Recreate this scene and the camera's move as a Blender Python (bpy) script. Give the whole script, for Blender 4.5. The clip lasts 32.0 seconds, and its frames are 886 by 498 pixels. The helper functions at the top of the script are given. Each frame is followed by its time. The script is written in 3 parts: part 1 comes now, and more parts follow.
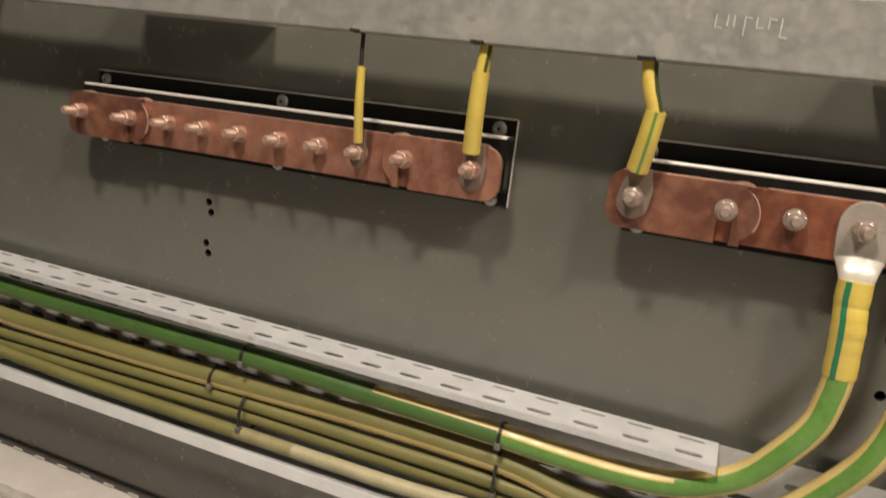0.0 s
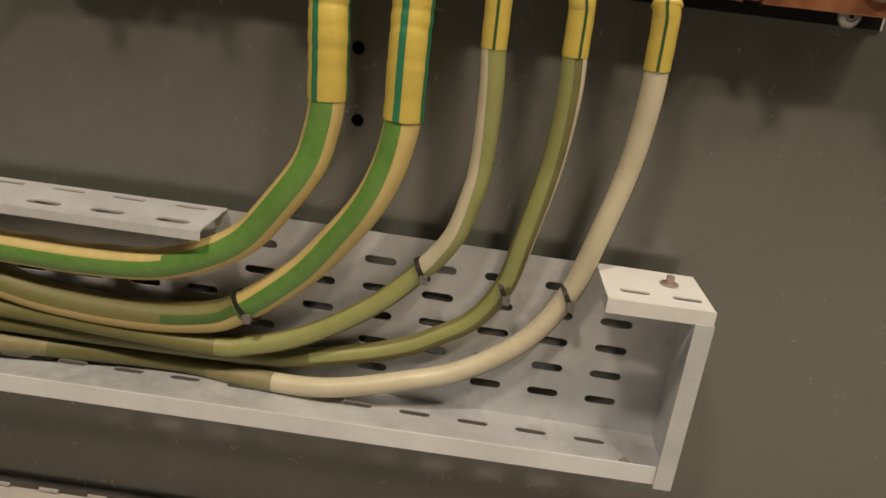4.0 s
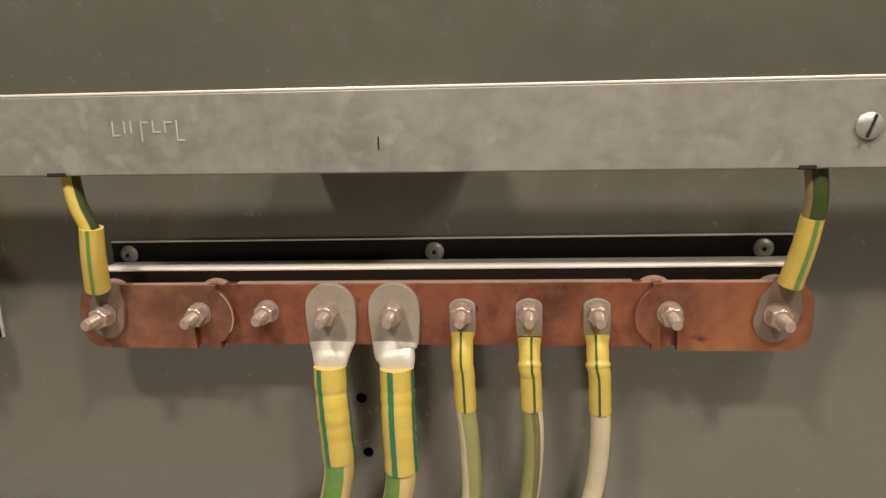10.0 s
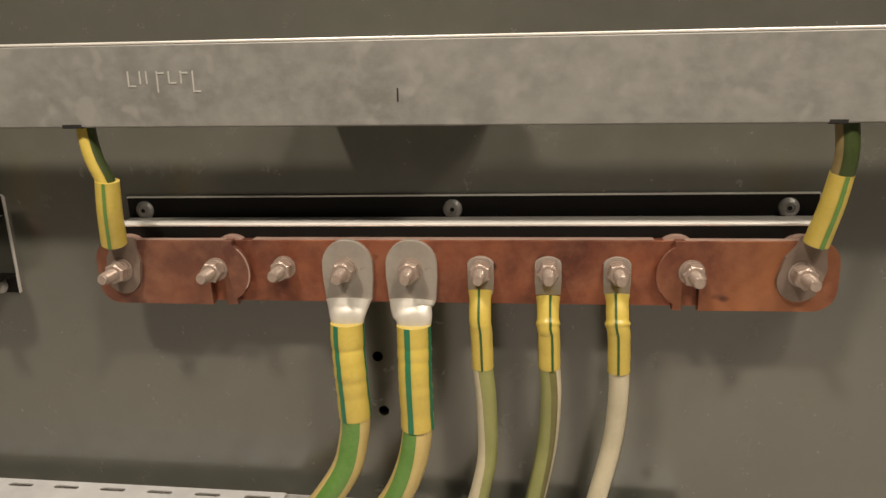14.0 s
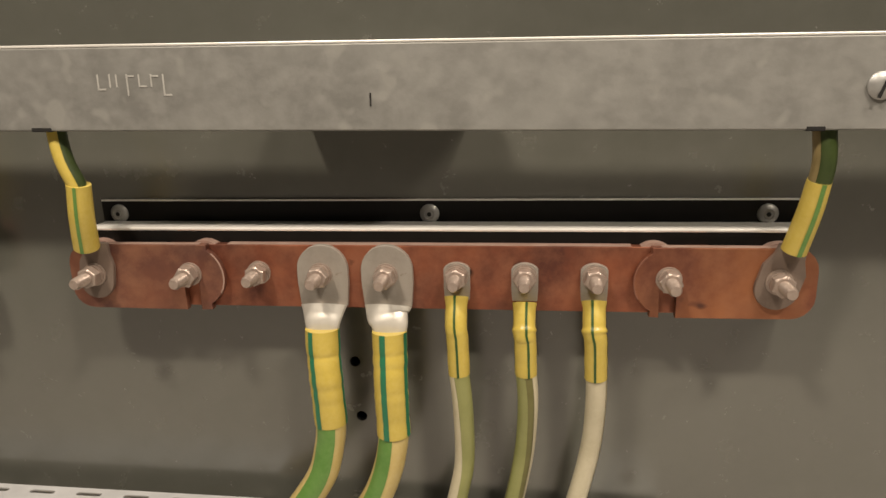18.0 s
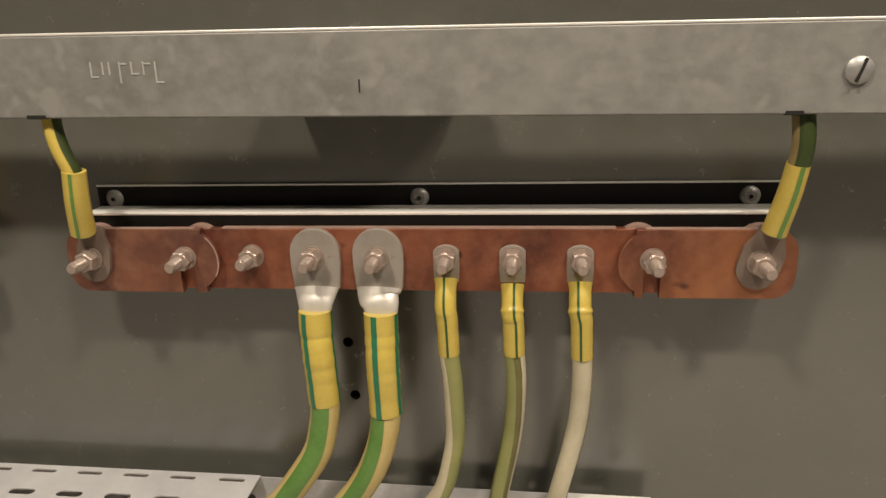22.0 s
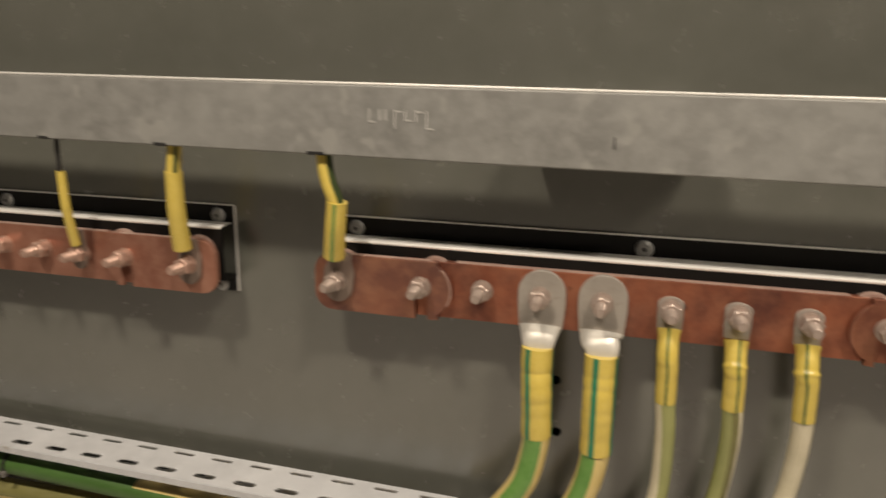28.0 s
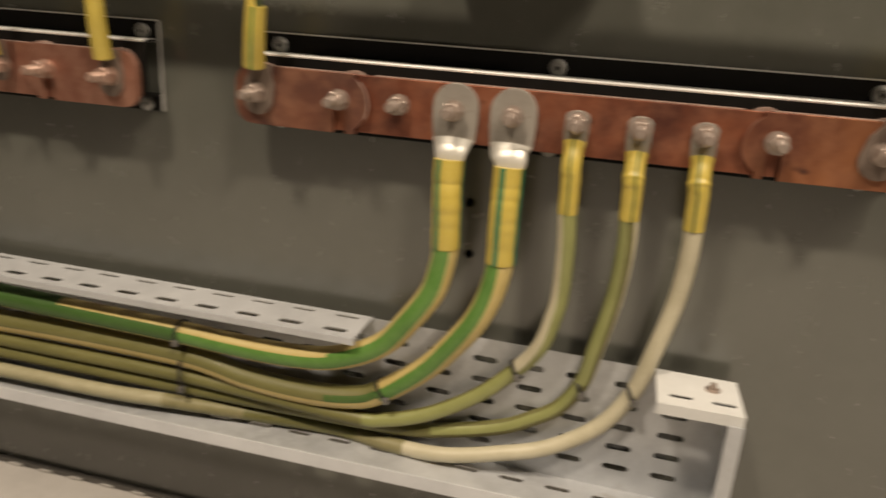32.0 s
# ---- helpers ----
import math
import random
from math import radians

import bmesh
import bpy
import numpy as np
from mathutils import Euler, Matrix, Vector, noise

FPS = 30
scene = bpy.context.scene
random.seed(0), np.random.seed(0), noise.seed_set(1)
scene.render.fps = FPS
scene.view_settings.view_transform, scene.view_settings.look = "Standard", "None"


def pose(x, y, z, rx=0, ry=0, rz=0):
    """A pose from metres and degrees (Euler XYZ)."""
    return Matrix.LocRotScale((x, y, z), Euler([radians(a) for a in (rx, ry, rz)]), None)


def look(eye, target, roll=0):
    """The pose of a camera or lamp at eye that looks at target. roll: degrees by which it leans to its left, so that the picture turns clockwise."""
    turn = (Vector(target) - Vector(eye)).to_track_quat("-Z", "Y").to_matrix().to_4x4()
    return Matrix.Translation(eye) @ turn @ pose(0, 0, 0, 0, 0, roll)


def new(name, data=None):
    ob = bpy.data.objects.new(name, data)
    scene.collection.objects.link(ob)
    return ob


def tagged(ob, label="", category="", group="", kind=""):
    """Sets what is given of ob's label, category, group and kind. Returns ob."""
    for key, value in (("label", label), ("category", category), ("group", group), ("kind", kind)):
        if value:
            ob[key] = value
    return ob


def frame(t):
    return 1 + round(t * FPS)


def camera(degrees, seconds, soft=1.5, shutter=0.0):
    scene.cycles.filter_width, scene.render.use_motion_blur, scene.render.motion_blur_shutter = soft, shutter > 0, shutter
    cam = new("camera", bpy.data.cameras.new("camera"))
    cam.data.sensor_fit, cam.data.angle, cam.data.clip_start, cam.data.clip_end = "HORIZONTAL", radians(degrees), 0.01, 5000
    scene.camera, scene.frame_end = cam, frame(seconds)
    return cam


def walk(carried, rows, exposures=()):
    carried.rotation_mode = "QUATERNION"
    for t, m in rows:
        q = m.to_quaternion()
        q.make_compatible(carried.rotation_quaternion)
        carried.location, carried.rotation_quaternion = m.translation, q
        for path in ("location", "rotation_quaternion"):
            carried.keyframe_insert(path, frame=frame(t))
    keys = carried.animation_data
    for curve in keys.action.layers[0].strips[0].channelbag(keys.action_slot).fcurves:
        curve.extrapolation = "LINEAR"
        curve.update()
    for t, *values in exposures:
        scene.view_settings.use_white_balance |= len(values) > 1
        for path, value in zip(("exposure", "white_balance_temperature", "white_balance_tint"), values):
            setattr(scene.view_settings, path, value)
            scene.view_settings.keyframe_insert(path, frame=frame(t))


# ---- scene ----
cam = camera(63.3, 32.0, shutter=0.5)
PATH = [
    (0, (-0.182, -0.71, 0.582), (-0.907, 1.114, 0.199), 6.8),
    (0.5, (-0.162, -0.679, 0.554), (-0.824, 1.154, 0.103), 6.8),
    (1, (-0.127, -0.625, 0.527), (-0.587, 1.273, 0.097), 7.0),
    (1.5, (-0.072, -0.592, 0.492), (-0.438, 1.309, -0.011), 8.4),
    (2, (-0.016, -0.551, 0.472), (-0.156, 1.32, -0.219), 9.2),
    (2.5, (0.016, -0.534, 0.455), (0.02, 1.347, -0.224), 10.0),
    (4.5, (0.033, -0.527, 0.499), (-0.071, 1.345, -0.197), 5.8),
    (5, (0.049, -0.531, 0.528), (-0.075, 1.377, -0.061), 4.8),
    (5.5, (0.065, -0.511, 0.603), (-0.024, 1.439, 0.171), 3.3),
    (6, (0.067, -0.495, 0.631), (0.009, 1.462, 0.222), 2.6),
    (6.5, (0.07, -0.435, 0.637), (0.027, 1.491, 0.099), 0.8),
    (7, (0.08, -0.43, 0.64), (0.054, 1.509, 0.152), 0.6),
    (7.5, (0.088, -0.476, 0.674), (0.017, 1.467, 0.205), -0.8),
    (8, (0.074, -0.553, 0.688), (-0.086, 1.388, 0.232), -1.0),
    (8.5, (0.059, -0.592, 0.715), (-0.185, 1.36, 0.354), -1.5),
    (9, (0.064, -0.585, 0.707), (-0.192, 1.357, 0.301), -1.6),
    (9.5, (0.075, -0.577, 0.698), (-0.165, 1.365, 0.285), -2.2),
    (10, (0.074, -0.574, 0.698), (-0.153, 1.363, 0.254), -2.1),
    (10.5, (0.065, -0.581, 0.698), (-0.192, 1.351, 0.249), -2.0),
    (11, (0.065, -0.576, 0.697), (-0.176, 1.351, 0.219), -2.0),
    (11.5, (0.065, -0.577, 0.696), (-0.178, 1.351, 0.222), -2.0),
    (12, (0.063, -0.577, 0.692), (-0.186, 1.349, 0.214), -1.6),
    (12.5, (0.065, -0.574, 0.688), (-0.175, 1.351, 0.2), -1.5),
    (13, (0.069, -0.57, 0.686), (-0.17, 1.354, 0.193), -1.7),
    (13.5, (0.068, -0.568, 0.682), (-0.173, 1.347, 0.16), -1.7),
    (14, (0.067, -0.571, 0.684), (-0.189, 1.345, 0.169), -1.8),
    (14.5, (0.066, -0.57, 0.68), (-0.192, 1.342, 0.152), -1.9),
    (16.5, (0.088, -0.56, 0.695), (-0.164, 1.355, 0.178), -2.3),
    (17, (0.083, -0.564, 0.689), (-0.179, 1.352, 0.18), -2.0),
    (17.5, (0.084, -0.561, 0.69), (-0.168, 1.352, 0.166), -1.7),
    (18, (0.083, -0.561, 0.69), (-0.167, 1.351, 0.161), -1.6),
    (18.5, (0.08, -0.563, 0.686), (-0.176, 1.348, 0.153), -1.5),
    (19, (0.081, -0.565, 0.684), (-0.178, 1.343, 0.143), -1.4),
    (19.5, (0.079, -0.563, 0.681), (-0.174, 1.343, 0.133), -1.2),
    (20, (0.08, -0.562, 0.68), (-0.17, 1.343, 0.126), -1.0),
    (20.5, (0.08, -0.564, 0.685), (-0.174, 1.343, 0.139), -1.2),
    (21, (0.096, -0.573, 0.692), (-0.122, 1.333, 0.126), -0.9),
    (21.5, (0.093, -0.571, 0.689), (-0.131, 1.332, 0.116), -1.0),
    (22, (0.091, -0.571, 0.695), (-0.153, 1.327, 0.113), -1.9),
    (22.5, (0.089, -0.571, 0.693), (-0.156, 1.327, 0.113), -1.7),
    (23, (0.087, -0.572, 0.689), (-0.161, 1.322, 0.097), -1.1),
    (23.5, (0.086, -0.574, 0.693), (-0.182, 1.319, 0.106), -1.7),
    (24, (0.086, -0.573, 0.69), (-0.174, 1.328, 0.126), -1.3),
    (24.5, (0.085, -0.573, 0.687), (-0.189, 1.321, 0.108), -1.4),
    (26.5, (0.083, -0.584, 0.699), (-0.177, 1.328, 0.173), 0.3),
    (27, (0.079, -0.583, 0.697), (-0.185, 1.322, 0.147), -0.2),
    (27.5, (0.046, -0.594, 0.7), (-0.333, 1.296, 0.167), 0.3),
    (28, (-0.003, -0.628, 0.709), (-0.532, 1.242, 0.236), 0.7),
    (28.5, (-0.067, -0.677, 0.72), (-0.7, 1.17, 0.288), 1.7),
    (29, (-0.089, -0.697, 0.713), (-0.815, 1.112, 0.266), 0.2),
    (29.5, (-0.107, -0.699, 0.658), (-1.024, 1.052, 0.353), -2.0),
    (30, (-0.158, -0.748, 0.666), (-1.059, 0.983, 0.225), -1.7),
    (30.5, (-0.147, -0.752, 0.621), (-1.105, 0.94, 0.15), 0.3),
    (31, (-0.093, -0.714, 0.607), (-0.871, 1.052, 0.081), 1.0),
    (31.5, (-0.008, -0.707, 0.595), (-0.674, 1.093, 0.031), 2.1),
    (32, (0.061, -0.657, 0.611), (-0.372, 1.187, -0.031), 3.8),
]
walk(cam, [(t, look(eye, target, roll)) for t, eye, target, roll in PATH], [(0, 0.09, 6500, 10), (1, -0.22, 6600, 10), (2, -0.54, 6850, 10), (4.5, -0.49, 6850, 10), (5, -0.48, 6850, 10), (6, -0.33, 6650, 10), (7, -0.33, 6500, 10), (8, -0.06, 6500, 10), (10, 0.00, 6550, 10), (12, -0.04, 6550, 10), (14, -0.17, 6600, 10), (18, -0.15, 6600, 10), (20, -0.29, 6650, 10), (24, -0.30, 6600, 10), (27, -0.27, 6600, 10), (28, -0.22, 6550, 10), (29, -0.15, 6500, 10), (30, -0.13, 6500, 10), (31, -0.24, 6600, 10), (32, -0.33, 6900, 10)])

# ---- light ----
world = bpy.data.worlds.new("world")
scene.world = world
world.use_nodes = True
world.node_tree.nodes["Background"].inputs[0].default_value = (0.5, 0.46, 0.4, 1)
world.node_tree.nodes["Background"].inputs[1].default_value = 0.004


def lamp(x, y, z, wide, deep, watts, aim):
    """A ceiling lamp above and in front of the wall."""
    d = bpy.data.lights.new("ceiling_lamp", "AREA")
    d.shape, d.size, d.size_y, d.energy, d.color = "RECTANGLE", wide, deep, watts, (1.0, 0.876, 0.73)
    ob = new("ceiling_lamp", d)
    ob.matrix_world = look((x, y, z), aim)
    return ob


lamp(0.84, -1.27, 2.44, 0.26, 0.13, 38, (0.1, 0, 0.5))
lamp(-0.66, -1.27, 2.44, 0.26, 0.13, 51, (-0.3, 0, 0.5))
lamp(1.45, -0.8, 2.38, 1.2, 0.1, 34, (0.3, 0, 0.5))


# ---- materials ----
def ramp_mix(nt, fac, a, b):
    m = nt.nodes.new("ShaderNodeMix")
    m.data_type = "RGBA"
    nt.links.new(fac, m.inputs[0])
    for i, c in ((6, a), (7, b)):
        if isinstance(c, tuple):
            m.inputs[i].default_value = (*c, 1)
        else:
            nt.links.new(c, m.inputs[i])
    return m.outputs[2]


def noise_out(nt, coord, scale, detail=4.0, rough=0.6, lo=0.35, hi=0.65, stretch=None):
    n = nt.nodes.new("ShaderNodeTexNoise")
    n.inputs["Scale"].default_value, n.inputs["Detail"].default_value, n.inputs["Roughness"].default_value = scale, detail, rough
    src = coord
    if stretch:
        mp = nt.nodes.new("ShaderNodeMapping")
        mp.inputs["Scale"].default_value = stretch
        nt.links.new(coord, mp.inputs[0])
        src = mp.outputs[0]
    nt.links.new(src, n.inputs["Vector"])
    r = nt.nodes.new("ShaderNodeMapRange")
    r.inputs[1].default_value, r.inputs[2].default_value = lo, hi
    nt.links.new(n.outputs[0], r.inputs[0])
    return r.outputs[0]


def material(name, base, second=None, third=None, rough=0.5, rough2=None, metal=0.0, scales=(12, 90), bump=0.1, bump_scale=400,
             stretch=None, specks=None, coat=0.0, fine=0.35, ior=1.5):
    m = bpy.data.materials.new(name)
    m.use_nodes = True
    nt = m.node_tree
    b = nt.nodes["Principled BSDF"]
    geo = nt.nodes.new("ShaderNodeTexCoord")
    coord = geo.outputs["Object"]
    second = second or tuple(c * 0.82 for c in base)
    third = third or tuple(c * 1.12 for c in base)
    big = noise_out(nt, coord, scales[0], 5, 0.6, 0.35, 0.65, stretch)
    small = noise_out(nt, coord, scales[1], 6, 0.7, 0.4, 0.7, stretch)
    col = ramp_mix(nt, big, base, second)
    mul = nt.nodes.new("ShaderNodeMath")
    mul.operation = "MULTIPLY"
    mul.inputs[1].default_value = fine
    nt.links.new(small, mul.inputs[0])
    col = ramp_mix(nt, mul.outputs[0], col, third)
    if specks:
        sp = noise_out(nt, coord, specks[1], 2, 0.5, specks[2], specks[2] + 0.06)
        col = ramp_mix(nt, sp, col, specks[0])
    nt.links.new(col, b.inputs["Base Color"])
    rr = nt.nodes.new("ShaderNodeMapRange")
    rr.inputs[3].default_value, rr.inputs[4].default_value = rough, rough2 if rough2 is not None else min(1, rough + 0.15)
    nt.links.new(small, rr.inputs[0])
    nt.links.new(rr.outputs[0], b.inputs["Roughness"])
    b.inputs["Metallic"].default_value = metal
    b.inputs["Coat Weight"].default_value = coat
    b.inputs["IOR"].default_value = ior
    if bump:
        bn = noise_out(nt, coord, bump_scale, 3, 0.6, 0.2, 0.8, stretch)
        bp = nt.nodes.new("ShaderNodeBump")
        bp.inputs["Strength"].default_value, bp.inputs["Distance"].default_value = bump, 0.001
        nt.links.new(bn, bp.inputs["Height"])
        nt.links.new(bp.outputs[0], b.inputs["Normal"])
    return m


M_WALL = material("grey_paint", (0.106, 0.106, 0.090), (0.090, 0.090, 0.075), (0.121, 0.120, 0.102), 0.2, 0.3, scales=(4, 34), bump=0.02, bump_scale=900, ior=1.95)
M_CONC = material("pale_concrete", (0.5, 0.47, 0.435), (0.43, 0.4, 0.37), (0.56, 0.525, 0.49), 0.85, scales=(6, 60), bump=0.5, bump_scale=300)
M_ROUGH = material("broken_concrete", (0.3, 0.27, 0.24), (0.16, 0.145, 0.13), (0.5, 0.45, 0.41), 0.95, scales=(40, 200), bump=1.0, bump_scale=250)
M_PLASTER = material("dull_grey_wall", (0.06, 0.058, 0.054), rough=0.8)
M_GALV = material("galvanised_steel", (0.272, 0.269, 0.252), (0.215, 0.212, 0.198), (0.35, 0.346, 0.326), 0.42, 0.62, metal=0.3, scales=(16, 70), bump=0.06, fine=0.5, stretch=(0.8, 1, 1), specks=((0.312, 0.307, 0.286), 34, 0.6))
M_TRAY = material("zinc_sheet", (0.55, 0.56, 0.575), (0.4, 0.406, 0.416), (0.68, 0.69, 0.705), 0.36, 0.55, metal=0.35, fine=0.6, scales=(10, 80), bump=0.05,
                  specks=((0.42, 0.4, 0.37), 28, 0.68))
M_FLANGE = material("bright_zinc_sheet", (0.54, 0.543, 0.55), (0.44, 0.443, 0.45), (0.6, 0.605, 0.612), 0.42, 0.58, metal=0.2, scales=(14, 90), bump=0.04)
# Paler than the tray sheet, for the bottom lip.
M_ZLIP = material("paler_zinc_edge", (0.7, 0.71, 0.73), (0.58, 0.59, 0.61), (0.76, 0.77, 0.79), 0.38, 0.55, metal=0.2, scales=(14, 90), bump=0.04)
# Near-black colour includes the dark surroundings mirrored in the steel.
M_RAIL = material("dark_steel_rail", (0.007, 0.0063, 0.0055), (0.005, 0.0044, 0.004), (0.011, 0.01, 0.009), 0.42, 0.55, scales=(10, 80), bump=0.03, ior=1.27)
# Pale copy of the steel: highlights on edges and lit folds are painted in.
M_LIP = material("lit_steel_edge", (0.8, 0.78, 0.74), rough=0.3, metal=0.3, scales=(20, 120), bump=0.04, stretch=(0.15, 1, 1))
M_COPPER = material("tarnished_copper", (0.37, 0.125, 0.065), (0.135, 0.05, 0.036), (0.46, 0.2, 0.115), 0.34, 0.52, metal=0.6, scales=(17, 50), bump=0.05, fine=0.42,
                    specks=((0.07, 0.03, 0.02), 45, 0.71))
M_COPPER4 = material("rosy_copper", (0.42, 0.2, 0.135), (0.27, 0.115, 0.078), (0.52, 0.29, 0.21), 0.34, 0.5, metal=0.6, scales=(9, 50), bump=0.05, fine=0.5)
M_COPPER2 = material("duller_copper", (0.29, 0.118, 0.073), (0.135, 0.066, 0.058), (0.43, 0.21, 0.125), 0.32, 0.5, metal=0.6, scales=(12, 60), bump=0.05, fine=0.5, specks=((0.1, 0.046, 0.038), 30, 0.7))
M_COPPER3 = material("streaked_copper", (0.43, 0.172, 0.078), (0.19, 0.07, 0.046), (0.47, 0.22, 0.12), 0.32, 0.5, metal=0.6, scales=(12, 50), bump=0.05, fine=0.4, specks=((0.12, 0.052, 0.038), 40, 0.72))
# Worn copper, paled further to carry the highlight of lit faces and rims.
M_EDGE = material("worn_lit_copper", (0.5, 0.345, 0.285), (0.4, 0.25, 0.2), (0.6, 0.45, 0.39), 0.3, 0.45, metal=0.4, scales=(30, 160), bump=0.04)
M_NUT = material("plated_steel", (0.43, 0.345, 0.295), (0.33, 0.26, 0.22), (0.54, 0.45, 0.39), 0.3, 0.46, metal=0.5, scales=(80, 400), bump=0.05)
M_NUT2 = material("copper_tinted_steel", (0.5, 0.335, 0.265), (0.38, 0.24, 0.185), (0.6, 0.44, 0.36), 0.3, 0.46, metal=0.5, scales=(80, 400), bump=0.05)
M_RIVET = material("aluminium_rivet", (0.4, 0.395, 0.38), rough=0.4, metal=0.5, scales=(90, 400), bump=0.05)
M_LUG = material("tinned_copper", (0.35, 0.315, 0.275), (0.29, 0.26, 0.225), (0.42, 0.385, 0.345), 0.45, 0.6, metal=0.35, scales=(40, 220), bump=0.06, specks=((0.24, 0.2, 0.165), 150, 0.7))
M_WLUG = material("stained_tin", (0.235, 0.18, 0.148), (0.17, 0.125, 0.1), (0.32, 0.26, 0.22), 0.4, 0.55, metal=0.4, scales=(60, 240), bump=0.06)
M_BARREL = material("polished_tin", (0.68, 0.65, 0.59), (0.52, 0.49, 0.43), (0.8, 0.77, 0.71), 0.34, 0.48, metal=0.35, scales=(60, 240), bump=0.12, bump_scale=110)
M_YEL = material("yellow_shrink_sleeve", (0.55, 0.42, 0.085), (0.49, 0.37, 0.065), (0.6, 0.49, 0.16), 0.32, 0.45, scales=(60, 300), bump=0.35, bump_scale=60)
M_GRN = material("green_stripe", (0.02, 0.17, 0.085), (0.017, 0.14, 0.065), rough=0.4, scales=(60, 300), bump=0.05)
# Darker copy of the green insulation, for shade inside the tray.
M_SHADEG = material("shaded_green_insulation", (0.05, 0.115, 0.022), (0.036, 0.085, 0.015), (0.085, 0.15, 0.045), 0.42, 0.56, scales=(25, 160), bump=0.05, stretch=(0.3, 1, 1))
M_DGRN = material("dark_green_stripe", (0.03, 0.085, 0.02), rough=0.4, scales=(60, 300), bump=0.05)
M_WIREG = material("dark_olive_green_insulation", (0.036, 0.055, 0.012), (0.026, 0.042, 0.009), (0.055, 0.075, 0.022), 0.4, 0.55, scales=(60, 300), bump=0.05)
M_WIREY = material("brownish_yellow_insulation", (0.23, 0.175, 0.075), (0.18, 0.135, 0.055), (0.28, 0.22, 0.11), 0.4, 0.55, scales=(60, 300), bump=0.05)
M_CYEL = material("cream_yellow_insulation", (0.54, 0.42, 0.16), (0.48, 0.36, 0.12), (0.6, 0.5, 0.27), 0.35, 0.5, scales=(30, 200), bump=0.05, coat=0.2)
M_CGRN = material("green_insulation", (0.1, 0.225, 0.042), (0.075, 0.185, 0.03), (0.19, 0.31, 0.1), 0.35, 0.5, scales=(30, 200), bump=0.05, coat=0.2)
M_OLIVE = material("olive_sheath", (0.155, 0.143, 0.045), (0.112, 0.106, 0.03), (0.215, 0.198, 0.085), 0.5, 0.62, scales=(25, 200), bump=0.08, coat=0.05, stretch=(0.3, 1, 1))
M_OLIVEG = material("green_olive_stripe", (0.27, 0.275, 0.1), (0.22, 0.23, 0.075), rough=0.4, scales=(30, 200), bump=0.05, coat=0.2)
M_PALE = material("pale_cream_sheath", (0.56, 0.505, 0.36), (0.48, 0.43, 0.29), (0.63, 0.58, 0.45), 0.4, 0.55, scales=(40, 250), bump=0.08, coat=0.2)
M_FADED = material("faded_cream_sheath", (0.38, 0.34, 0.215), (0.29, 0.26, 0.15), (0.46, 0.42, 0.29), 0.45, 0.6, scales=(40, 220), bump=0.08)
# Step between cream and olive, where cable E passes into shade.
M_SHADEO = material("shaded_olive_sheath", (0.25, 0.22, 0.11), (0.19, 0.17, 0.075), (0.31, 0.27, 0.15), 0.5, 0.62, scales=(60, 250), bump=0.08)
M_TIE = material("black_nylon", (0.015, 0.013, 0.012), rough=0.45, scales=(60, 300), bump=0.0)
M_HEAD = material("scuffed_nylon", (0.16, 0.15, 0.135), (0.05, 0.046, 0.04), rough=0.35, scales=(90, 400), bump=0.05)
M_DARK = material("dark_void", (0.012, 0.011, 0.01), rough=0.9, bump=0.0)
M_SEAL = material("grey_brown_sealant", (0.1, 0.091, 0.08), (0.075, 0.068, 0.06), (0.14, 0.128, 0.114), 0.7, 0.85, scales=(30, 200), bump=0.1)
M_WHITE = material("white_coated_steel", (0.64, 0.635, 0.615), (0.54, 0.535, 0.515), rough=0.5, scales=(15, 100), bump=0.04)
# Dark copy of the grey sheet, for the shade inside the tray section.
M_DIM = material("shaded_recess_sheet", (0.075, 0.068, 0.06), (0.05, 0.045, 0.04), rough=0.6, scales=(15, 100), bump=0.04)
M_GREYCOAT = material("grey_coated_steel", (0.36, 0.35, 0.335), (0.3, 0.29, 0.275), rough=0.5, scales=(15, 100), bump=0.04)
M_CONDUIT = material("grey_conduit", (0.13, 0.125, 0.12), rough=0.5, scales=(30, 200), bump=0.05)
M_MARK = material("felt_pen", (0.02, 0.018, 0.016), rough=0.6, bump=0.0)
# Lighter than the channel steel: the highlights of the relief are painted in.
M_EMBOSS = material("pressed_lettering_highlight", (0.6, 0.585, 0.55), rough=0.4, metal=0.3, bump=0.0)


# ---- mesh helpers ----
def mesh_from(bm, name, mats, smooth=False):
    me = bpy.data.meshes.new(name)
    bmesh.ops.recalc_face_normals(bm, faces=bm.faces)
    bm.to_mesh(me)
    bm.free()
    for m in mats if isinstance(mats, (list, tuple)) else [mats]:
        me.materials.append(m)
    if smooth:
        me.shade_smooth()
        try:
            me.set_sharp_from_angle(angle=radians(40))
        except AttributeError:
            pass
    return me


def part(name, bm, mats, parent=None, label="", smooth=False):
    ob = new(name, mesh_from(bm, name, mats, smooth))
    if parent is not None:
        ob.parent = parent
    if label:
        ob["label"] = label
    return ob


def thing(name, loc, label, category, group="", kind=""):
    ob = new(name)
    ob.location = loc
    ob.empty_display_size = 0.02
    return tagged(ob, label, category, group, kind)


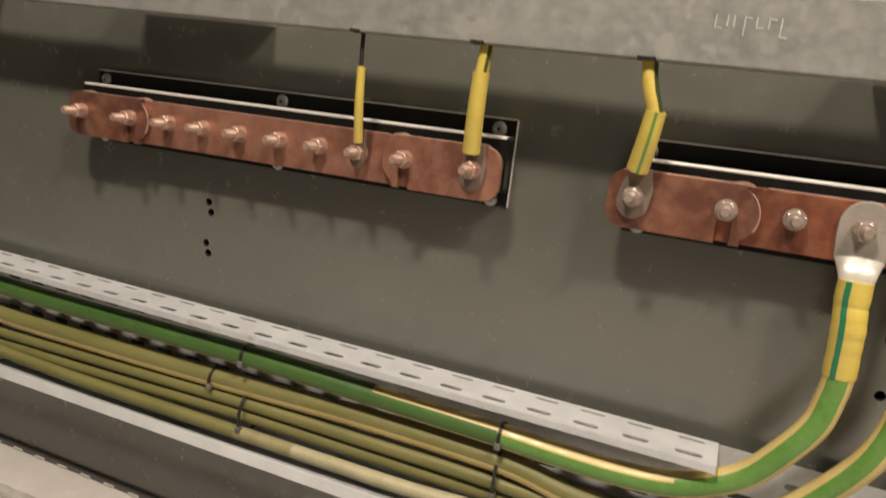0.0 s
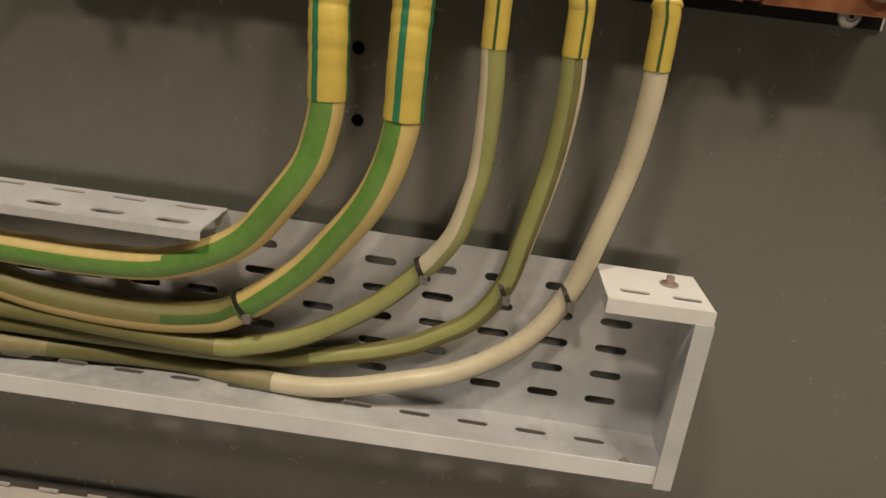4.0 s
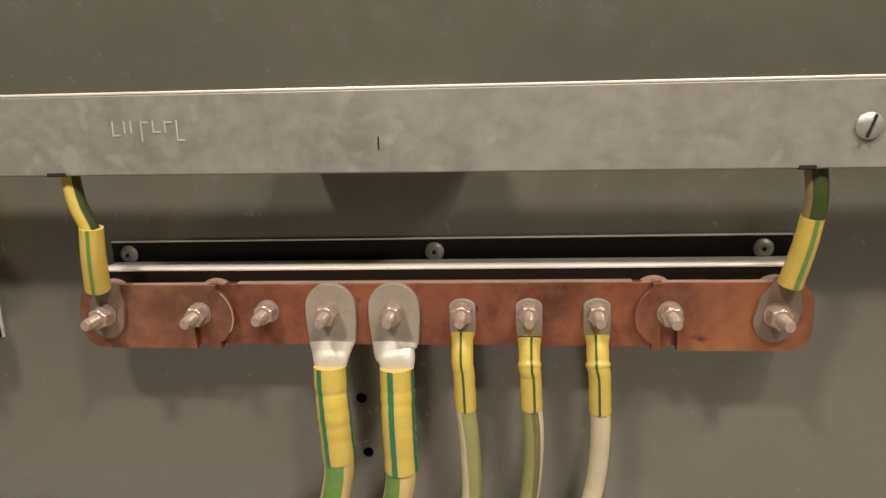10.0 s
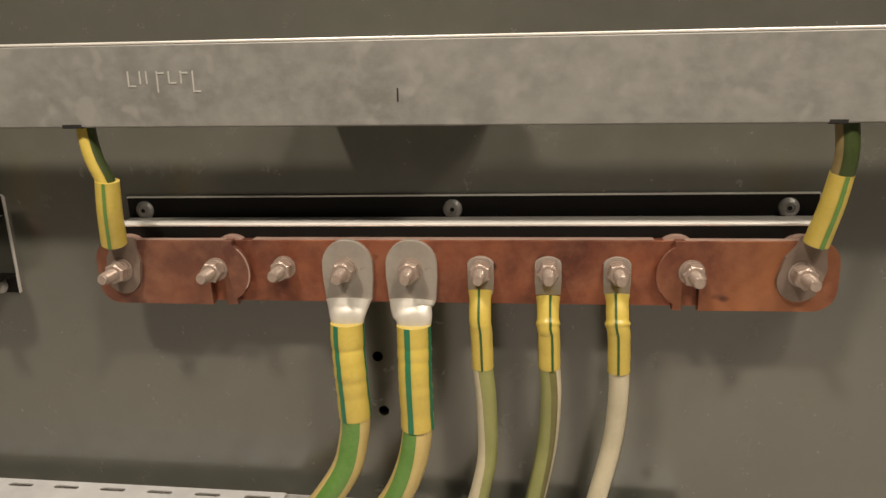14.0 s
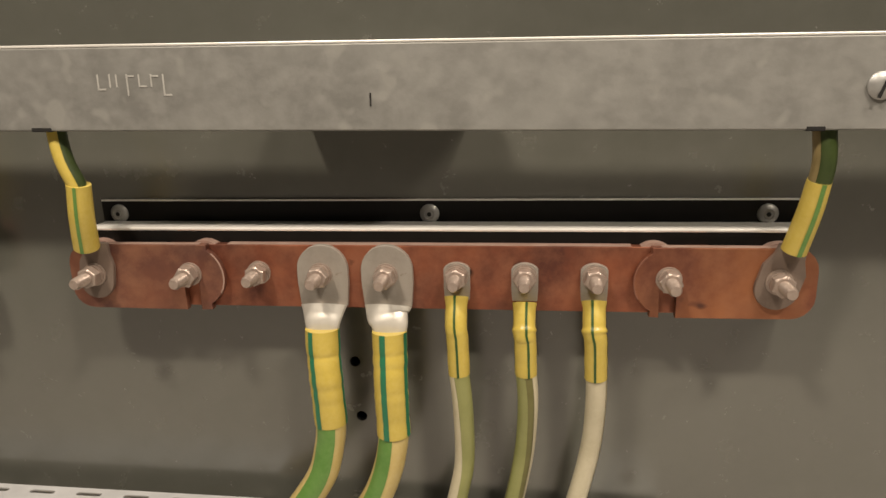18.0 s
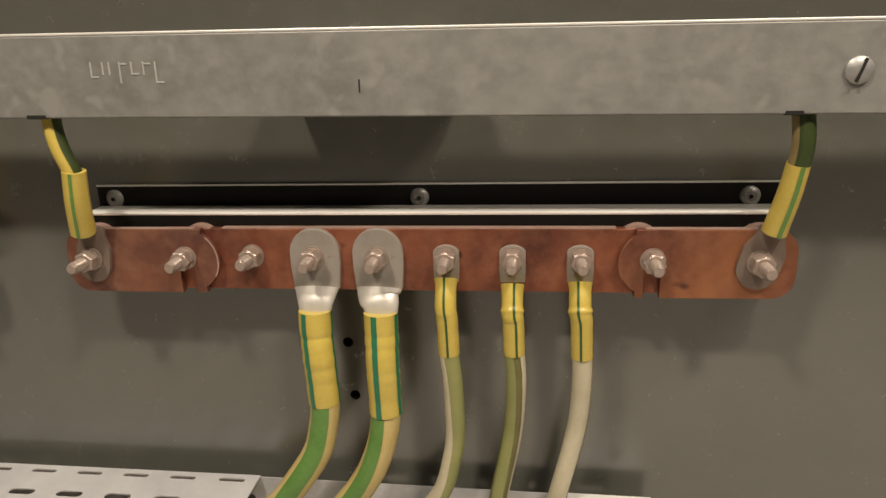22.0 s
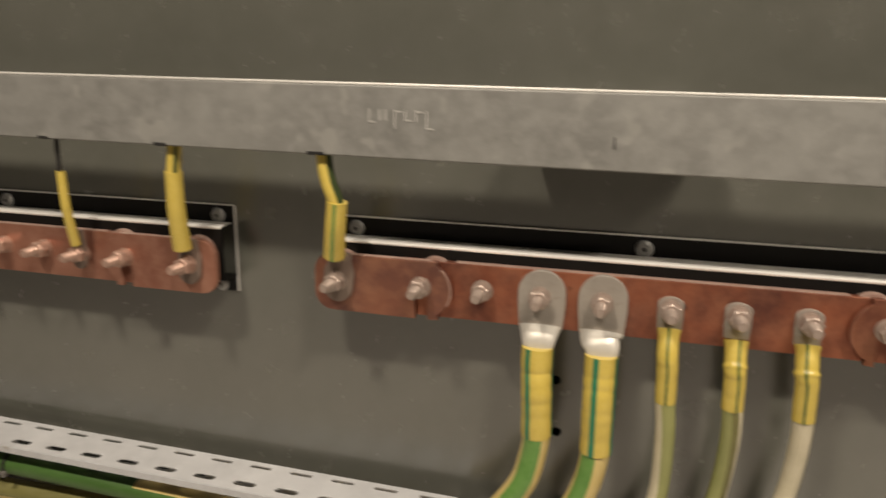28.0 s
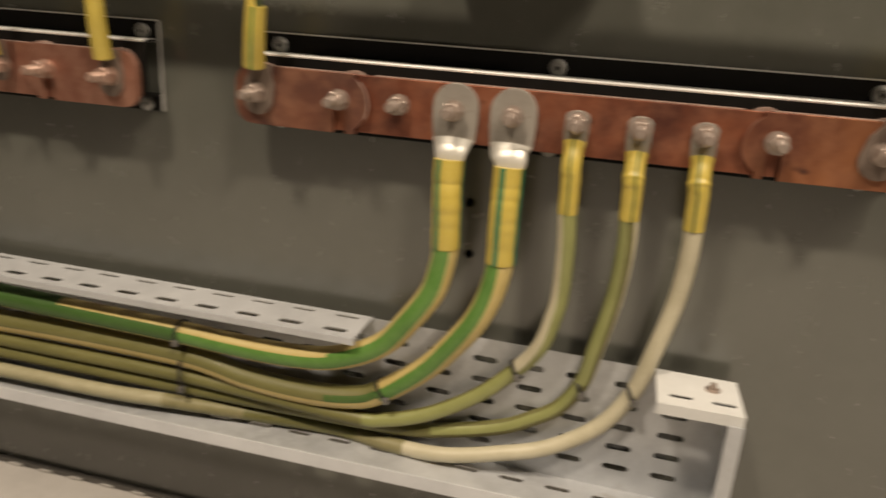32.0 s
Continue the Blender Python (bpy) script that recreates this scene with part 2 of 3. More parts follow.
def box(x0, x1, y0, y1, z0, z1, bevel=0.0, bm=None):
    bm = bm or bmesh.new()
    r = bmesh.ops.create_cube(bm, size=1.0)
    for v in r["verts"]:
        v.co = Vector(((x0 + x1) / 2 + v.co.x * (x1 - x0), (y0 + y1) / 2 + v.co.y * (y1 - y0), (z0 + z1) / 2 + v.co.z * (z1 - z0)))
    if bevel:
        vs = set(r["verts"])
        es = [e for e in bm.edges if e.verts[0] in vs and e.verts[1] in vs]
        bmesh.ops.bevel(bm, geom=es, offset=bevel, segments=2, affect="EDGES", profile=0.5)
    return bm


def prism(outline, y0, y1, bevel=0.0):
    """A plate from an outline in x and z, from y0 (back) to y1 (front)."""
    bm = bmesh.new()
    vs = [bm.verts.new((x, y0, z)) for x, z in outline]
    f = bm.faces.new(vs)
    r = bmesh.ops.extrude_face_region(bm, geom=[f])
    top = [g for g in r["geom"] if isinstance(g, bmesh.types.BMVert)]
    for v in top:
        v.co.y = y1
    if bevel:
        es = [e for e in bm.edges if e.verts[0] in top and e.verts[1] in top]
        bmesh.ops.bevel(bm, geom=es, offset=bevel, segments=2, affect="EDGES", profile=0.5)
    return bm


def lathe(profile, n=24, six=()):
    """Turned about the y axis; the profile holds (radius, y). Rings in six are hexagons."""
    bm = bmesh.new()
    rings = []
    for k, (r, y) in enumerate(profile):
        if r == 0:
            rings.append([bm.verts.new((0, y, 0))])
            continue
        ring = []
        for i in range(n):
            a = 2 * math.pi * i / n
            rr = r / math.cos(((a + math.pi / 6) % (math.pi / 3)) - math.pi / 6) if k in six else r
            ring.append(bm.verts.new((rr * math.cos(a), y, rr * math.sin(a))))
        rings.append(ring)
    for a, b in zip(rings, rings[1:]):
        for i in range(n):
            j = (i + 1) % n
            if len(a) == 1:
                bm.faces.new((a[0], b[i], b[j]))
            elif len(b) == 1:
                bm.faces.new((a[i], a[j], b[0]))
            else:
                bm.faces.new((a[i], a[j], b[j], b[i]))
    return bm


def arc(cx, cz, r, a0, a1, n=10):
    return [(cx + r * math.cos(radians(a0 + (a1 - a0) * i / n)), cz + r * math.sin(radians(a0 + (a1 - a0) * i / n))) for i in range(n + 1)]


def spline(points, per=8):
    """A smooth line through the points (centripetal enough for cables)."""
    p = [Vector(q) for q in points]
    p = [p[0] * 2 - p[1]] + p + [p[-1] * 2 - p[-2]]
    out = []
    for i in range(1, len(p) - 2):
        a, b, c, d = p[i - 1], p[i], p[i + 1], p[i + 2]
        for k in range(per):
            t = k / per
            out.append(0.5 * (2 * b + (c - a) * t + (2 * a - 5 * b + 4 * c - d) * t * t + (3 * b - a - 3 * c + d) * t ** 3))
    out.append(p[-2])
    return out


def sweep(line, radius, n=16, a0=0.0, a1=360.0, twist=0.0, flat=1.0, grow=0.0, caps=True, wobble=None):
    """A tube, or the sector a0 to a1 of one, along a line; angle 0 faces -y and grows towards +x. radius: a number or a function of 0..1."""
    bm = bmesh.new()
    whole = a1 - a0 >= 359.9
    count = n if whole else n + 1
    rings = []
    length = [0.0]
    for a, b in zip(line, line[1:]):
        length.append(length[-1] + (b - a).length)
    front = Vector((0, -1, 0))
    for k, c in enumerate(line):
        tan = (line[min(k + 1, len(line) - 1)] - line[max(k - 1, 0)]).normalized()
        f = (front - tan * front.dot(tan)).normalized()
        side = f.cross(tan).normalized()
        u = length[k] / length[-1]
        r = (radius(u) if callable(radius) else radius) + grow
        ring = []
        for i in range(count):
            a = radians(a0 + (a1 - a0) * i / n + twist * u + (wobble(u) if wobble else 0))
            ring.append(bm.verts.new(c + f * (math.cos(a) * r * flat) + side * (math.sin(a) * r)))
        rings.append(ring)
        front = f
    for a, b in zip(rings, rings[1:]):
        for i in range(count if whole else count - 1):
            j = (i + 1) % count
            bm.faces.new((a[i], a[j], b[j], b[i]))
    if caps and whole:
        bm.faces.new(rings[0])
        bm.faces.new(rings[-1])
    return bm


def slot_cell(bm, mp, u0, u1, v0, v1, half, r, thick):
    """One cell of perforated sheet: the rectangle with a rounded slot through it. mp(u, v, w) gives the place."""
    cu, cv = (u0 + u1) / 2, (v0 + v1) / 2
    s = half - r
    inner = []
    for sx, a in ((1, -90), (1, -45), (1, 0), (1, 45), (1, 90), (-1, 90), (-1, 135), (-1, 180), (-1, 225), (-1, 270)):
        inner.append((cu + sx * s + r * math.cos(radians(a)), cv + r * math.sin(radians(a))))
    outer = [(cu + s, v0), (u1, v0), (u1, cv), (u1, v1), (cu + s, v1), (cu - s, v1), (u0, v1), (u0, cv), (u0, v0), (cu - s, v0)]
    k = len(inner)
    o0 = [bm.verts.new(mp(u, v, 0)) for u, v in outer]
    i0 = [bm.verts.new(mp(u, v, 0)) for u, v in inner]
    o1 = [bm.verts.new(mp(u, v, thick)) for u, v in outer]
    i1 = [bm.verts.new(mp(u, v, thick)) for u, v in inner]
    for i in range(k):
        j = (i + 1) % k
        bm.faces.new((o0[i], o0[j], i0[j], i0[i]))
        bm.faces.new((o1[i], i1[i], i1[j], o1[j]))
        bm.faces.new((i0[i], i0[j], i1[j], i1[i]))


def sheet(mp, us, rows, thick, half, r):
    """Perforated sheet: columns between the values us; rows are (v0, v1, slotted)."""
    bm = bmesh.new()
    for u0, u1 in zip(us, us[1:]):
        for v0, v1, slotted in rows:
            if slotted:
                slot_cell(bm, mp, u0, u1, v0, v1, half, r if slotted is True else slotted, thick)
            else:
                a = [bm.verts.new(mp(u, v, 0)) for u, v in ((u0, v0), (u1, v0), (u1, v1), (u0, v1))]
                b = [bm.verts.new(mp(u, v, thick)) for u, v in ((u0, v0), (u1, v0), (u1, v1), (u0, v1))]
                bm.faces.new(a)
                bm.faces.new(b[::-1])
                for i in range(4):
                    j = (i + 1) % 4
                    bm.faces.new((a[i], b[i], b[j], a[j]))
    bmesh.ops.remove_doubles(bm, verts=bm.verts, dist=0.00005)
    return bm


# ---- setting ----
def setting(name, bm, mat, label, category):
    return tagged(part(name, bm, mat), label, category, kind="structure")


def wall_with_holes():
    bm = box(-4.5, 4.5, 0.0, 0.12, -0.02, 2.75)
    ob = part("wall_back", bm, [M_WALL, M_DARK])
    cut = bmesh.new()
    for x, z in HOLES:
        c = lathe([(0, -0.02), (0.0048, -0.02), (0.0048, 0.03), (0, 0.03)], 16)
        for v in c.verts:
            v.co += Vector((x, 0, z))
        tmp = bpy.data.meshes.new("tmp")
        c.to_mesh(tmp)
        c.free()
        cut.from_mesh(tmp)
        bpy.data.meshes.remove(tmp)
    tool = part("cutter", cut, M_DARK)
    mod = ob.modifiers.new("holes", "BOOLEAN")
    mod.object, mod.solver = tool, "EXACT"
    bpy.context.view_layer.update()
    done = bpy.data.meshes.new_from_object(ob.evaluated_get(bpy.context.evaluated_depsgraph_get()))
    ob.modifiers.clear()
    ob.data = done
    data = tool.data
    bpy.data.objects.remove(tool)
    bpy.data.meshes.remove(data)
    return tagged(ob, "grey painted steel wall with small drilled holes", "wall", kind="structure")


HOLES = [(-0.070, 0.433), (-0.067, 0.381), (-0.7825, 0.434), (-0.7835, 0.382), (-0.7785, 0.4215), (-0.7795, 0.3695), (-0.038, 0.430), (-0.036, 0.379)]
wall_with_holes()
def ragged_slab(y_out, y_edge, top, jag, seed):
    """A floor slab whose edge along y_edge is broken and uneven."""
    rng = random.Random(seed)
    bm = bmesh.new()
    n = 600
    up, low, far, deep = [], [], [], []
    for i in range(n + 1):
        x = -4.5 + 9.0 * i / n
        y = y_edge + jag * (noise.noise(Vector((x * 14, seed, 0))) + 0.7 * noise.noise(Vector((x * 55, seed, 3)))) + rng.uniform(-0.0012, 0.0012)
        up.append(bm.verts.new((x, y, top + rng.uniform(-0.0012, 0.0004))))
        low.append(bm.verts.new((x, y + (0.006 if y_out < y_edge else -0.006) * rng.random(), top - 0.02)))
        far.append(bm.verts.new((x, y_out, top)))
        deep.append(bm.verts.new((x, y_out, -0.12)))
    for i in range(n):
        bm.faces.new((up[i], up[i + 1], far[i + 1], far[i]))
        bm.faces.new((low[i], low[i + 1], up[i + 1], up[i]))
        bm.faces.new((far[i], far[i + 1], deep[i + 1], deep[i]))
    return bm


setting("floor", ragged_slab(-3.4, -0.104, 0.0, 0.006, 3.0), M_CONC, "pale dusty concrete floor with a broken edge", "floor")
setting("ledge", ragged_slab(0.0, -0.079, 0.002, 0.003, 8.0), M_CONC, "pale screed strip at the foot of the wall", "floor")
setting("gap_bed", box(-4.5, 4.5, -0.125, -0.06, -0.12, -0.009), M_ROUGH, "broken rough joint in the concrete floor", "floor")
setting("trim", box(-4.5, 4.5, -0.007, 0.0, 0.0022, 0.0085), M_SEAL, "grey-brown sealing strip at the foot of the wall", "trim")
# Pale pieces at slot pitch imitate light falling through the tray's bottom slots.
light_dashes = bmesh.new()
for k in range(60):
    box(-1.9 + 0.046 * k, -1.882 + 0.046 * k, -0.0095, -0.0071, 0.0035, 0.0062, bm=light_dashes)
setting("trim_fillets", light_dashes, M_CONC, "pale dashes along the sealing strip, standing for light through the tray slots", "trim")
setting("ceiling", box(-4.5, 4.5, -3.4, 0.12, 2.75, 2.85), M_PLASTER, "plain dark grey ceiling", "ceiling")
setting("wall_front", box(-4.5, 4.5, -3.5, -3.4, -0.12, 2.75), M_PLASTER, "plain wall behind the camera", "wall")
setting("wall_left", box(-4.6, -4.5, -3.4, 0.12, -0.12, 2.75), M_PLASTER, "plain side wall", "wall")
setting("wall_right", box(4.5, 4.6, -3.4, 0.12, -0.12, 2.75), M_PLASTER, "plain side wall", "wall")


# ---- cable channel above the bars ----
def channel():
    root = thing("cable_channel", (-0.3, -0.045, 0.643), "mottled galvanised steel cable channel fixed along the wall", "cable channel")
    root.rotation_euler.y = 0.0125
    inv = Matrix.Translation((0.3, 0.045, -0.639))
    x0, x1 = -1.17, 0.9

    def add(name, bm, mat, label="", smooth=False, parent=root):
        if parent is root:
            bm.transform(inv)
        return part(name, bm, mat, parent, label, smooth)

    add("front_plate", box(x0, x1, -0.0725, -0.0705, 0.6385, 0.6965, 0.0009), M_GALV)
    # Lip paler than the plate, its highlight painted in.
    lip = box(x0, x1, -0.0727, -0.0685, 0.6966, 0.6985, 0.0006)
    add("top_lip", lip, M_LIP, "folded top edge with its highlight in the colour")
    add("bottom_flange", box(x0, x1, -0.0704, -0.052, 0.638, 0.6394), M_GALV)
    for x, w in ((-0.031, 0.065), (-0.795, 0.095), (0.73, 0.065)):
        b = box(x - w, x + w, -0.0708, -0.001, 0.6405, 0.692)
        add("wall_bracket", b, M_GALV, "galvanised spacer bracket")
    for x, z, turn in ((0.297, 0.666, 18), (-0.704, 0.671, 8)):
        bm = lathe([(0, -0.0772), (0.003, -0.077), (0.0065, -0.0762), (0.0088, -0.0742), (0.0088, -0.0724), (0, -0.0724)], 28)
        bm.transform(Matrix.Translation((x, 0, z)))
        head = add("screw", bm, M_RIVET, "slotted pan-head screw", True)
        s = box(-0.0009, 0.0009, -0.0776, -0.0765, -0.0078, 0.0078)
        s.transform(Matrix.Translation((x, 0, z)) @ Matrix.Rotation(radians(turn), 4, "Y"))
        s.transform(inv)
        part("slot", s, M_DARK, head)
    m = box(-0.0285, -0.0274, -0.0729, -0.0725, 0.655, 0.664)
    add("pen_mark", m, M_MARK, "short black pen mark")
    # Strokes carry the relief's highlight in their pale colour.
    for i, (dx, h) in enumerate(((0.0, 0.011), (0.009, 0.009), (0.014, 0.009), (0.022, 0.015), (0.031, 0.009), (0.04, 0.009), (0.049, 0.015))):
        add("pressed_stroke", box(-0.2249 + dx, -0.2239 + dx, -0.0729, -0.0725, 0.678 - h, 0.678), M_EMBOSS)
        if i in (0, 3, 4, 5, 6):
            add("pressed_stroke", box(-0.2236 + dx, -0.219 + dx, -0.0729, -0.0725, 0.676 if i % 2 else 0.678 - h, 0.6772 if i % 2 else 0.6792 - h), M_EMBOSS)
    for x, w in ((-0.2735, 0.016), (-0.5555, 0.012), (-0.4265, 0.014), (0.2615, 0.012)):
        add("cable_notch", box(x - w / 2, x + w / 2, -0.0727, -0.06, 0.6376, 0.6408, 0.0006), M_DARK)
    return root


channel()


# ---- earth bars ----
def hex_bolt(mat):
    """Stud, nut and washers, standing on y = 0 and pointing to -y."""
    root = thing("bolt", (0, 0, 0), "", "")
    part("washer", lathe([(0, 0), (0.0106, 0), (0.0106, -0.0016), (0.0055, -0.0022)], 28), mat, root, "", True)
    part("spring_washer", lathe([(0.0055, -0.0022), (0.0095, -0.0022), (0.0095, -0.0046), (0.0055, -0.0046)], 24), mat, root, "", True)
    part("nut", lathe([(0.005, -0.0046), (0.0079, -0.0046), (0.0083, -0.0052), (0.0083, -0.0118), (0.0076, -0.0128), (0.0052, -0.0128)], 36, (1, 2, 3)), mat, root)
    prof = [(0.0052, -0.0)]
    y = -0.0125
    while y > -0.0265:
        prof += [(0.0054, y), (0.0049, y - 0.00075)]
        y -= 0.0015
    prof += [(0.0048, y), (0.0040, y - 0.0012), (0, y - 0.0012)]
    part("stud", lathe(prof, 20), mat, root, "", True)
    return root


BOLT, ROSY_BOLT = hex_bolt(M_NUT), hex_bolt(M_NUT2)
BAR_X = (-0.269, -0.1895, -0.1345, -0.083, -0.0305, 0.0245, 0.0765, 0.1285, 0.182, 0.258)


def place_bolt(master, parent, x, y, z, turn):
    for o in master.children:
        c = o.copy()
        scene.collection.objects.link(c)
        c.parent = parent
        c.matrix_parent_inverse = Matrix()
        c.matrix_basis = Matrix.Translation((x, y, z)) @ Matrix.Rotation(radians(turn), 4, "Y") @ Matrix.Diagonal((0.9, 1.0, 0.9, 1.0))


def link(xa, xb, notch, flip):
    """A lapped copper end piece with round ends and an open notch at its lower edge."""
    r, h0, h1 = 0.0265, -0.027, 0.027
    s = -1 if flip else 1
    a, b = (xa, xb) if not flip else (-xb, -xa)
    n = notch * s
    low = [(n - 0.006, h0 - 0.0005)] + arc(n, -0.008, 0.006, 180, 0, 6) + [(n + 0.006, h0 - 0.0005)]
    outline = [(a + 0.012, h0)] + low + [(b - 0.017, h0)] + arc(b - 0.017, h0 + 0.017, 0.017, -90, 0, 5)[1:] + arc(b - 0.017, h1 - 0.017, 0.017, 0, 90, 5) + [(a + 0.012, h1)]
    outline += arc(a + r, 0, r, 122, 238, 12)
    return [(x * s, z) for x, z in outline]


def earth_bar(x):
    z = 0.521 if x == 0.0 else 0.523
    root = thing("earth_bar", (x, -0.03, z), "tarnished copper earth bar bolted on a dark steel rail", "earth bar", "earth bars on the wall")

    def add(name, bm, mat, label="", smooth=False):
        bm.transform(Matrix.Translation((0, 0.03, 0)))
        return part(name, bm, mat, root, label, smooth)

    bm = box(-0.21, 0.212, -0.034, -0.0265, -0.0258, 0.0258, 0.0007)
    add("bar", bm, M_COPPER if x == 0.0 else M_COPPER4)
    # Strip on the top face: edge wear plus a painted highlight.
    add("top_edge", box(-0.159, 0.155, -0.0338, -0.0267, 0.0258, 0.0264, 0.0002), M_EDGE, "worn copper edge, paled further as a highlight")
    for flip, (xa, xb, notch) in ((False, (0.157, 0.286, 0.182)), (True, (-0.293, -0.162, -0.1895))):
        o = link(xa, xb, notch, flip)
        bm = prism(o, -0.0345, -0.0405, 0.0006)
        bm.transform(Matrix.Translation((-0.05, 0, 0)))
        piece = add("end_link", bm, (M_COPPER3 if not flip else M_COPPER2) if x == 0.0 else (M_COPPER4 if not flip else M_COPPER2), "lapped copper end link with an open notch")
        piece.location.x = 0.05
        e0, e1 = (0.176, 0.262) if not flip else (-0.27, -0.18)
        c0 = link(xa, xb, notch, flip)[-12:]
        # Thin rim and top strip: wear with the edge highlight coloured in.
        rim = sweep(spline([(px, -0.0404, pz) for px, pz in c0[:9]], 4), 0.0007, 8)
        add("lap_edge", rim, M_EDGE if flip else M_COPPER4, "worn curved edge, paled further as a highlight", True)
        add("link_edge", box(e0, e1, -0.0403, -0.0347, 0.0271, 0.0276, 0.0002), M_EDGE, "worn copper edge, paled further as a highlight")
    for bx in (-0.268, -0.178, 0.173, 0.262):
        d = lathe([(0, -0.0335), (0.017, -0.0335), (0.017, -0.0255), (0, -0.0255)], 28)
        d.transform(Matrix.Translation((bx - 0.001, 0, 0.012)))
        add("spacer_disc", d, M_EDGE, "pale copper spacer disc", True)
    for i, bx in enumerate(BAR_X):
        thick = -0.0405 if i in (0, 1, 8, 9) else -0.034
        place_bolt(BOLT if x == 0.0 else ROSY_BOLT, root, bx, thick + 0.03 - (0.004 if i in LUGGED.get(x, ()) else 0), 0.003, (11, 34, 5, 22, 48, 0, 30, 17, 40, 8)[i])
    return root


def mounting_rail(x):
    z = 0.521 if x == 0.0 else 0.5235
    root = thing("mounting_rail", (x, 0, z), "dark steel hat rail riveted to the wall behind the copper", "mounting rail", "mounting rails on the wall")
    a, b = (-0.281, 0.281) if x == 0.0 else (-0.284, 0.285)
    bm = bmesh.new()
    prof = [(-0.0006, 0.0545), (-0.0024, 0.0545), (-0.0024, 0.0372), (-0.0236, 0.0372), (-0.0256, 0.0355), (-0.0256, -0.0165), (-0.0236, -0.0182), (-0.0024, -0.0182), (-0.0024, -0.0345), (-0.0006, -0.0345),
            (-0.0006, -0.0164), (-0.0228, -0.0164), (-0.0238, -0.0155), (-0.0238, 0.0345), (-0.0228, 0.0354), (-0.0006, 0.0354)]
    ends = []
    for xx in (a, b):
        ends.append([bm.verts.new((xx, y, zz)) for y, zz in prof])
    n = len(prof)
    for i in range(n):
        j = (i + 1) % n
        bm.faces.new((ends[0][i], ends[0][j], ends[1][j], ends[1][i]))
    bm.faces.new(ends[0])
    bm.faces.new(ends[1][::-1])
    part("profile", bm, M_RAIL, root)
    # Pale strips paint the light caught by the rail's edges and shoulder.
    part("top_edge", box(a, b, -0.0031, -0.0004, 0.0546, 0.0558), M_LIP, root, "cut edge paled as a highlight")
    part("end_edge", box(b, b + 0.0012, -0.0028, -0.0002, -0.0345, 0.0545), M_LIP, root, "cut end paled as a highlight")
    part("shoulder", box(a + 0.001, b - 0.001, -0.0266, -0.0028, 0.0348, 0.0378, 0.0013), M_LIP, root, "folded shoulder paled as if lit")
    for rx in (-0.266, 0.0, 0.259) if x == 0.0 else (-0.271, 0.001, 0.267):
        for rz in (0.044, -0.0275):
            bm = lathe([(0, -0.0058), (0.0022, -0.0058), (0.0026, -0.0050), (0.0034, -0.0050), (0.0040, -0.0058), (0.0066, -0.0048), (0.0079, -0.0030), (0.0079, -0.0024)], 24)
            bm.transform(Matrix.Translation((rx, 0, rz)))
            head = part("rivet", bm, M_RIVET, root, "", True)
            # Small dark disc stands for the shaded hole in the rivet's centre.
            pin = lathe([(0, -0.0061), (0.0016, -0.0061), (0.0019, -0.0057), (0, -0.0057)], 14)
            pin.transform(Matrix.Translation((rx, 0, rz)))
            part("mandrel", pin, M_DARK, head)
    return root


LUGGED = {0.0: (0, 3, 4, 5, 6, 7, 9), -0.684: (7, 9)}
for bar_x in (-0.684, 0.0):
    mounting_rail(bar_x)
    earth_bar(bar_x)
for master in (BOLT, ROSY_BOLT):
    for o in list(master.children):
        bpy.data.objects.remove(o)
    bpy.data.objects.remove(master)


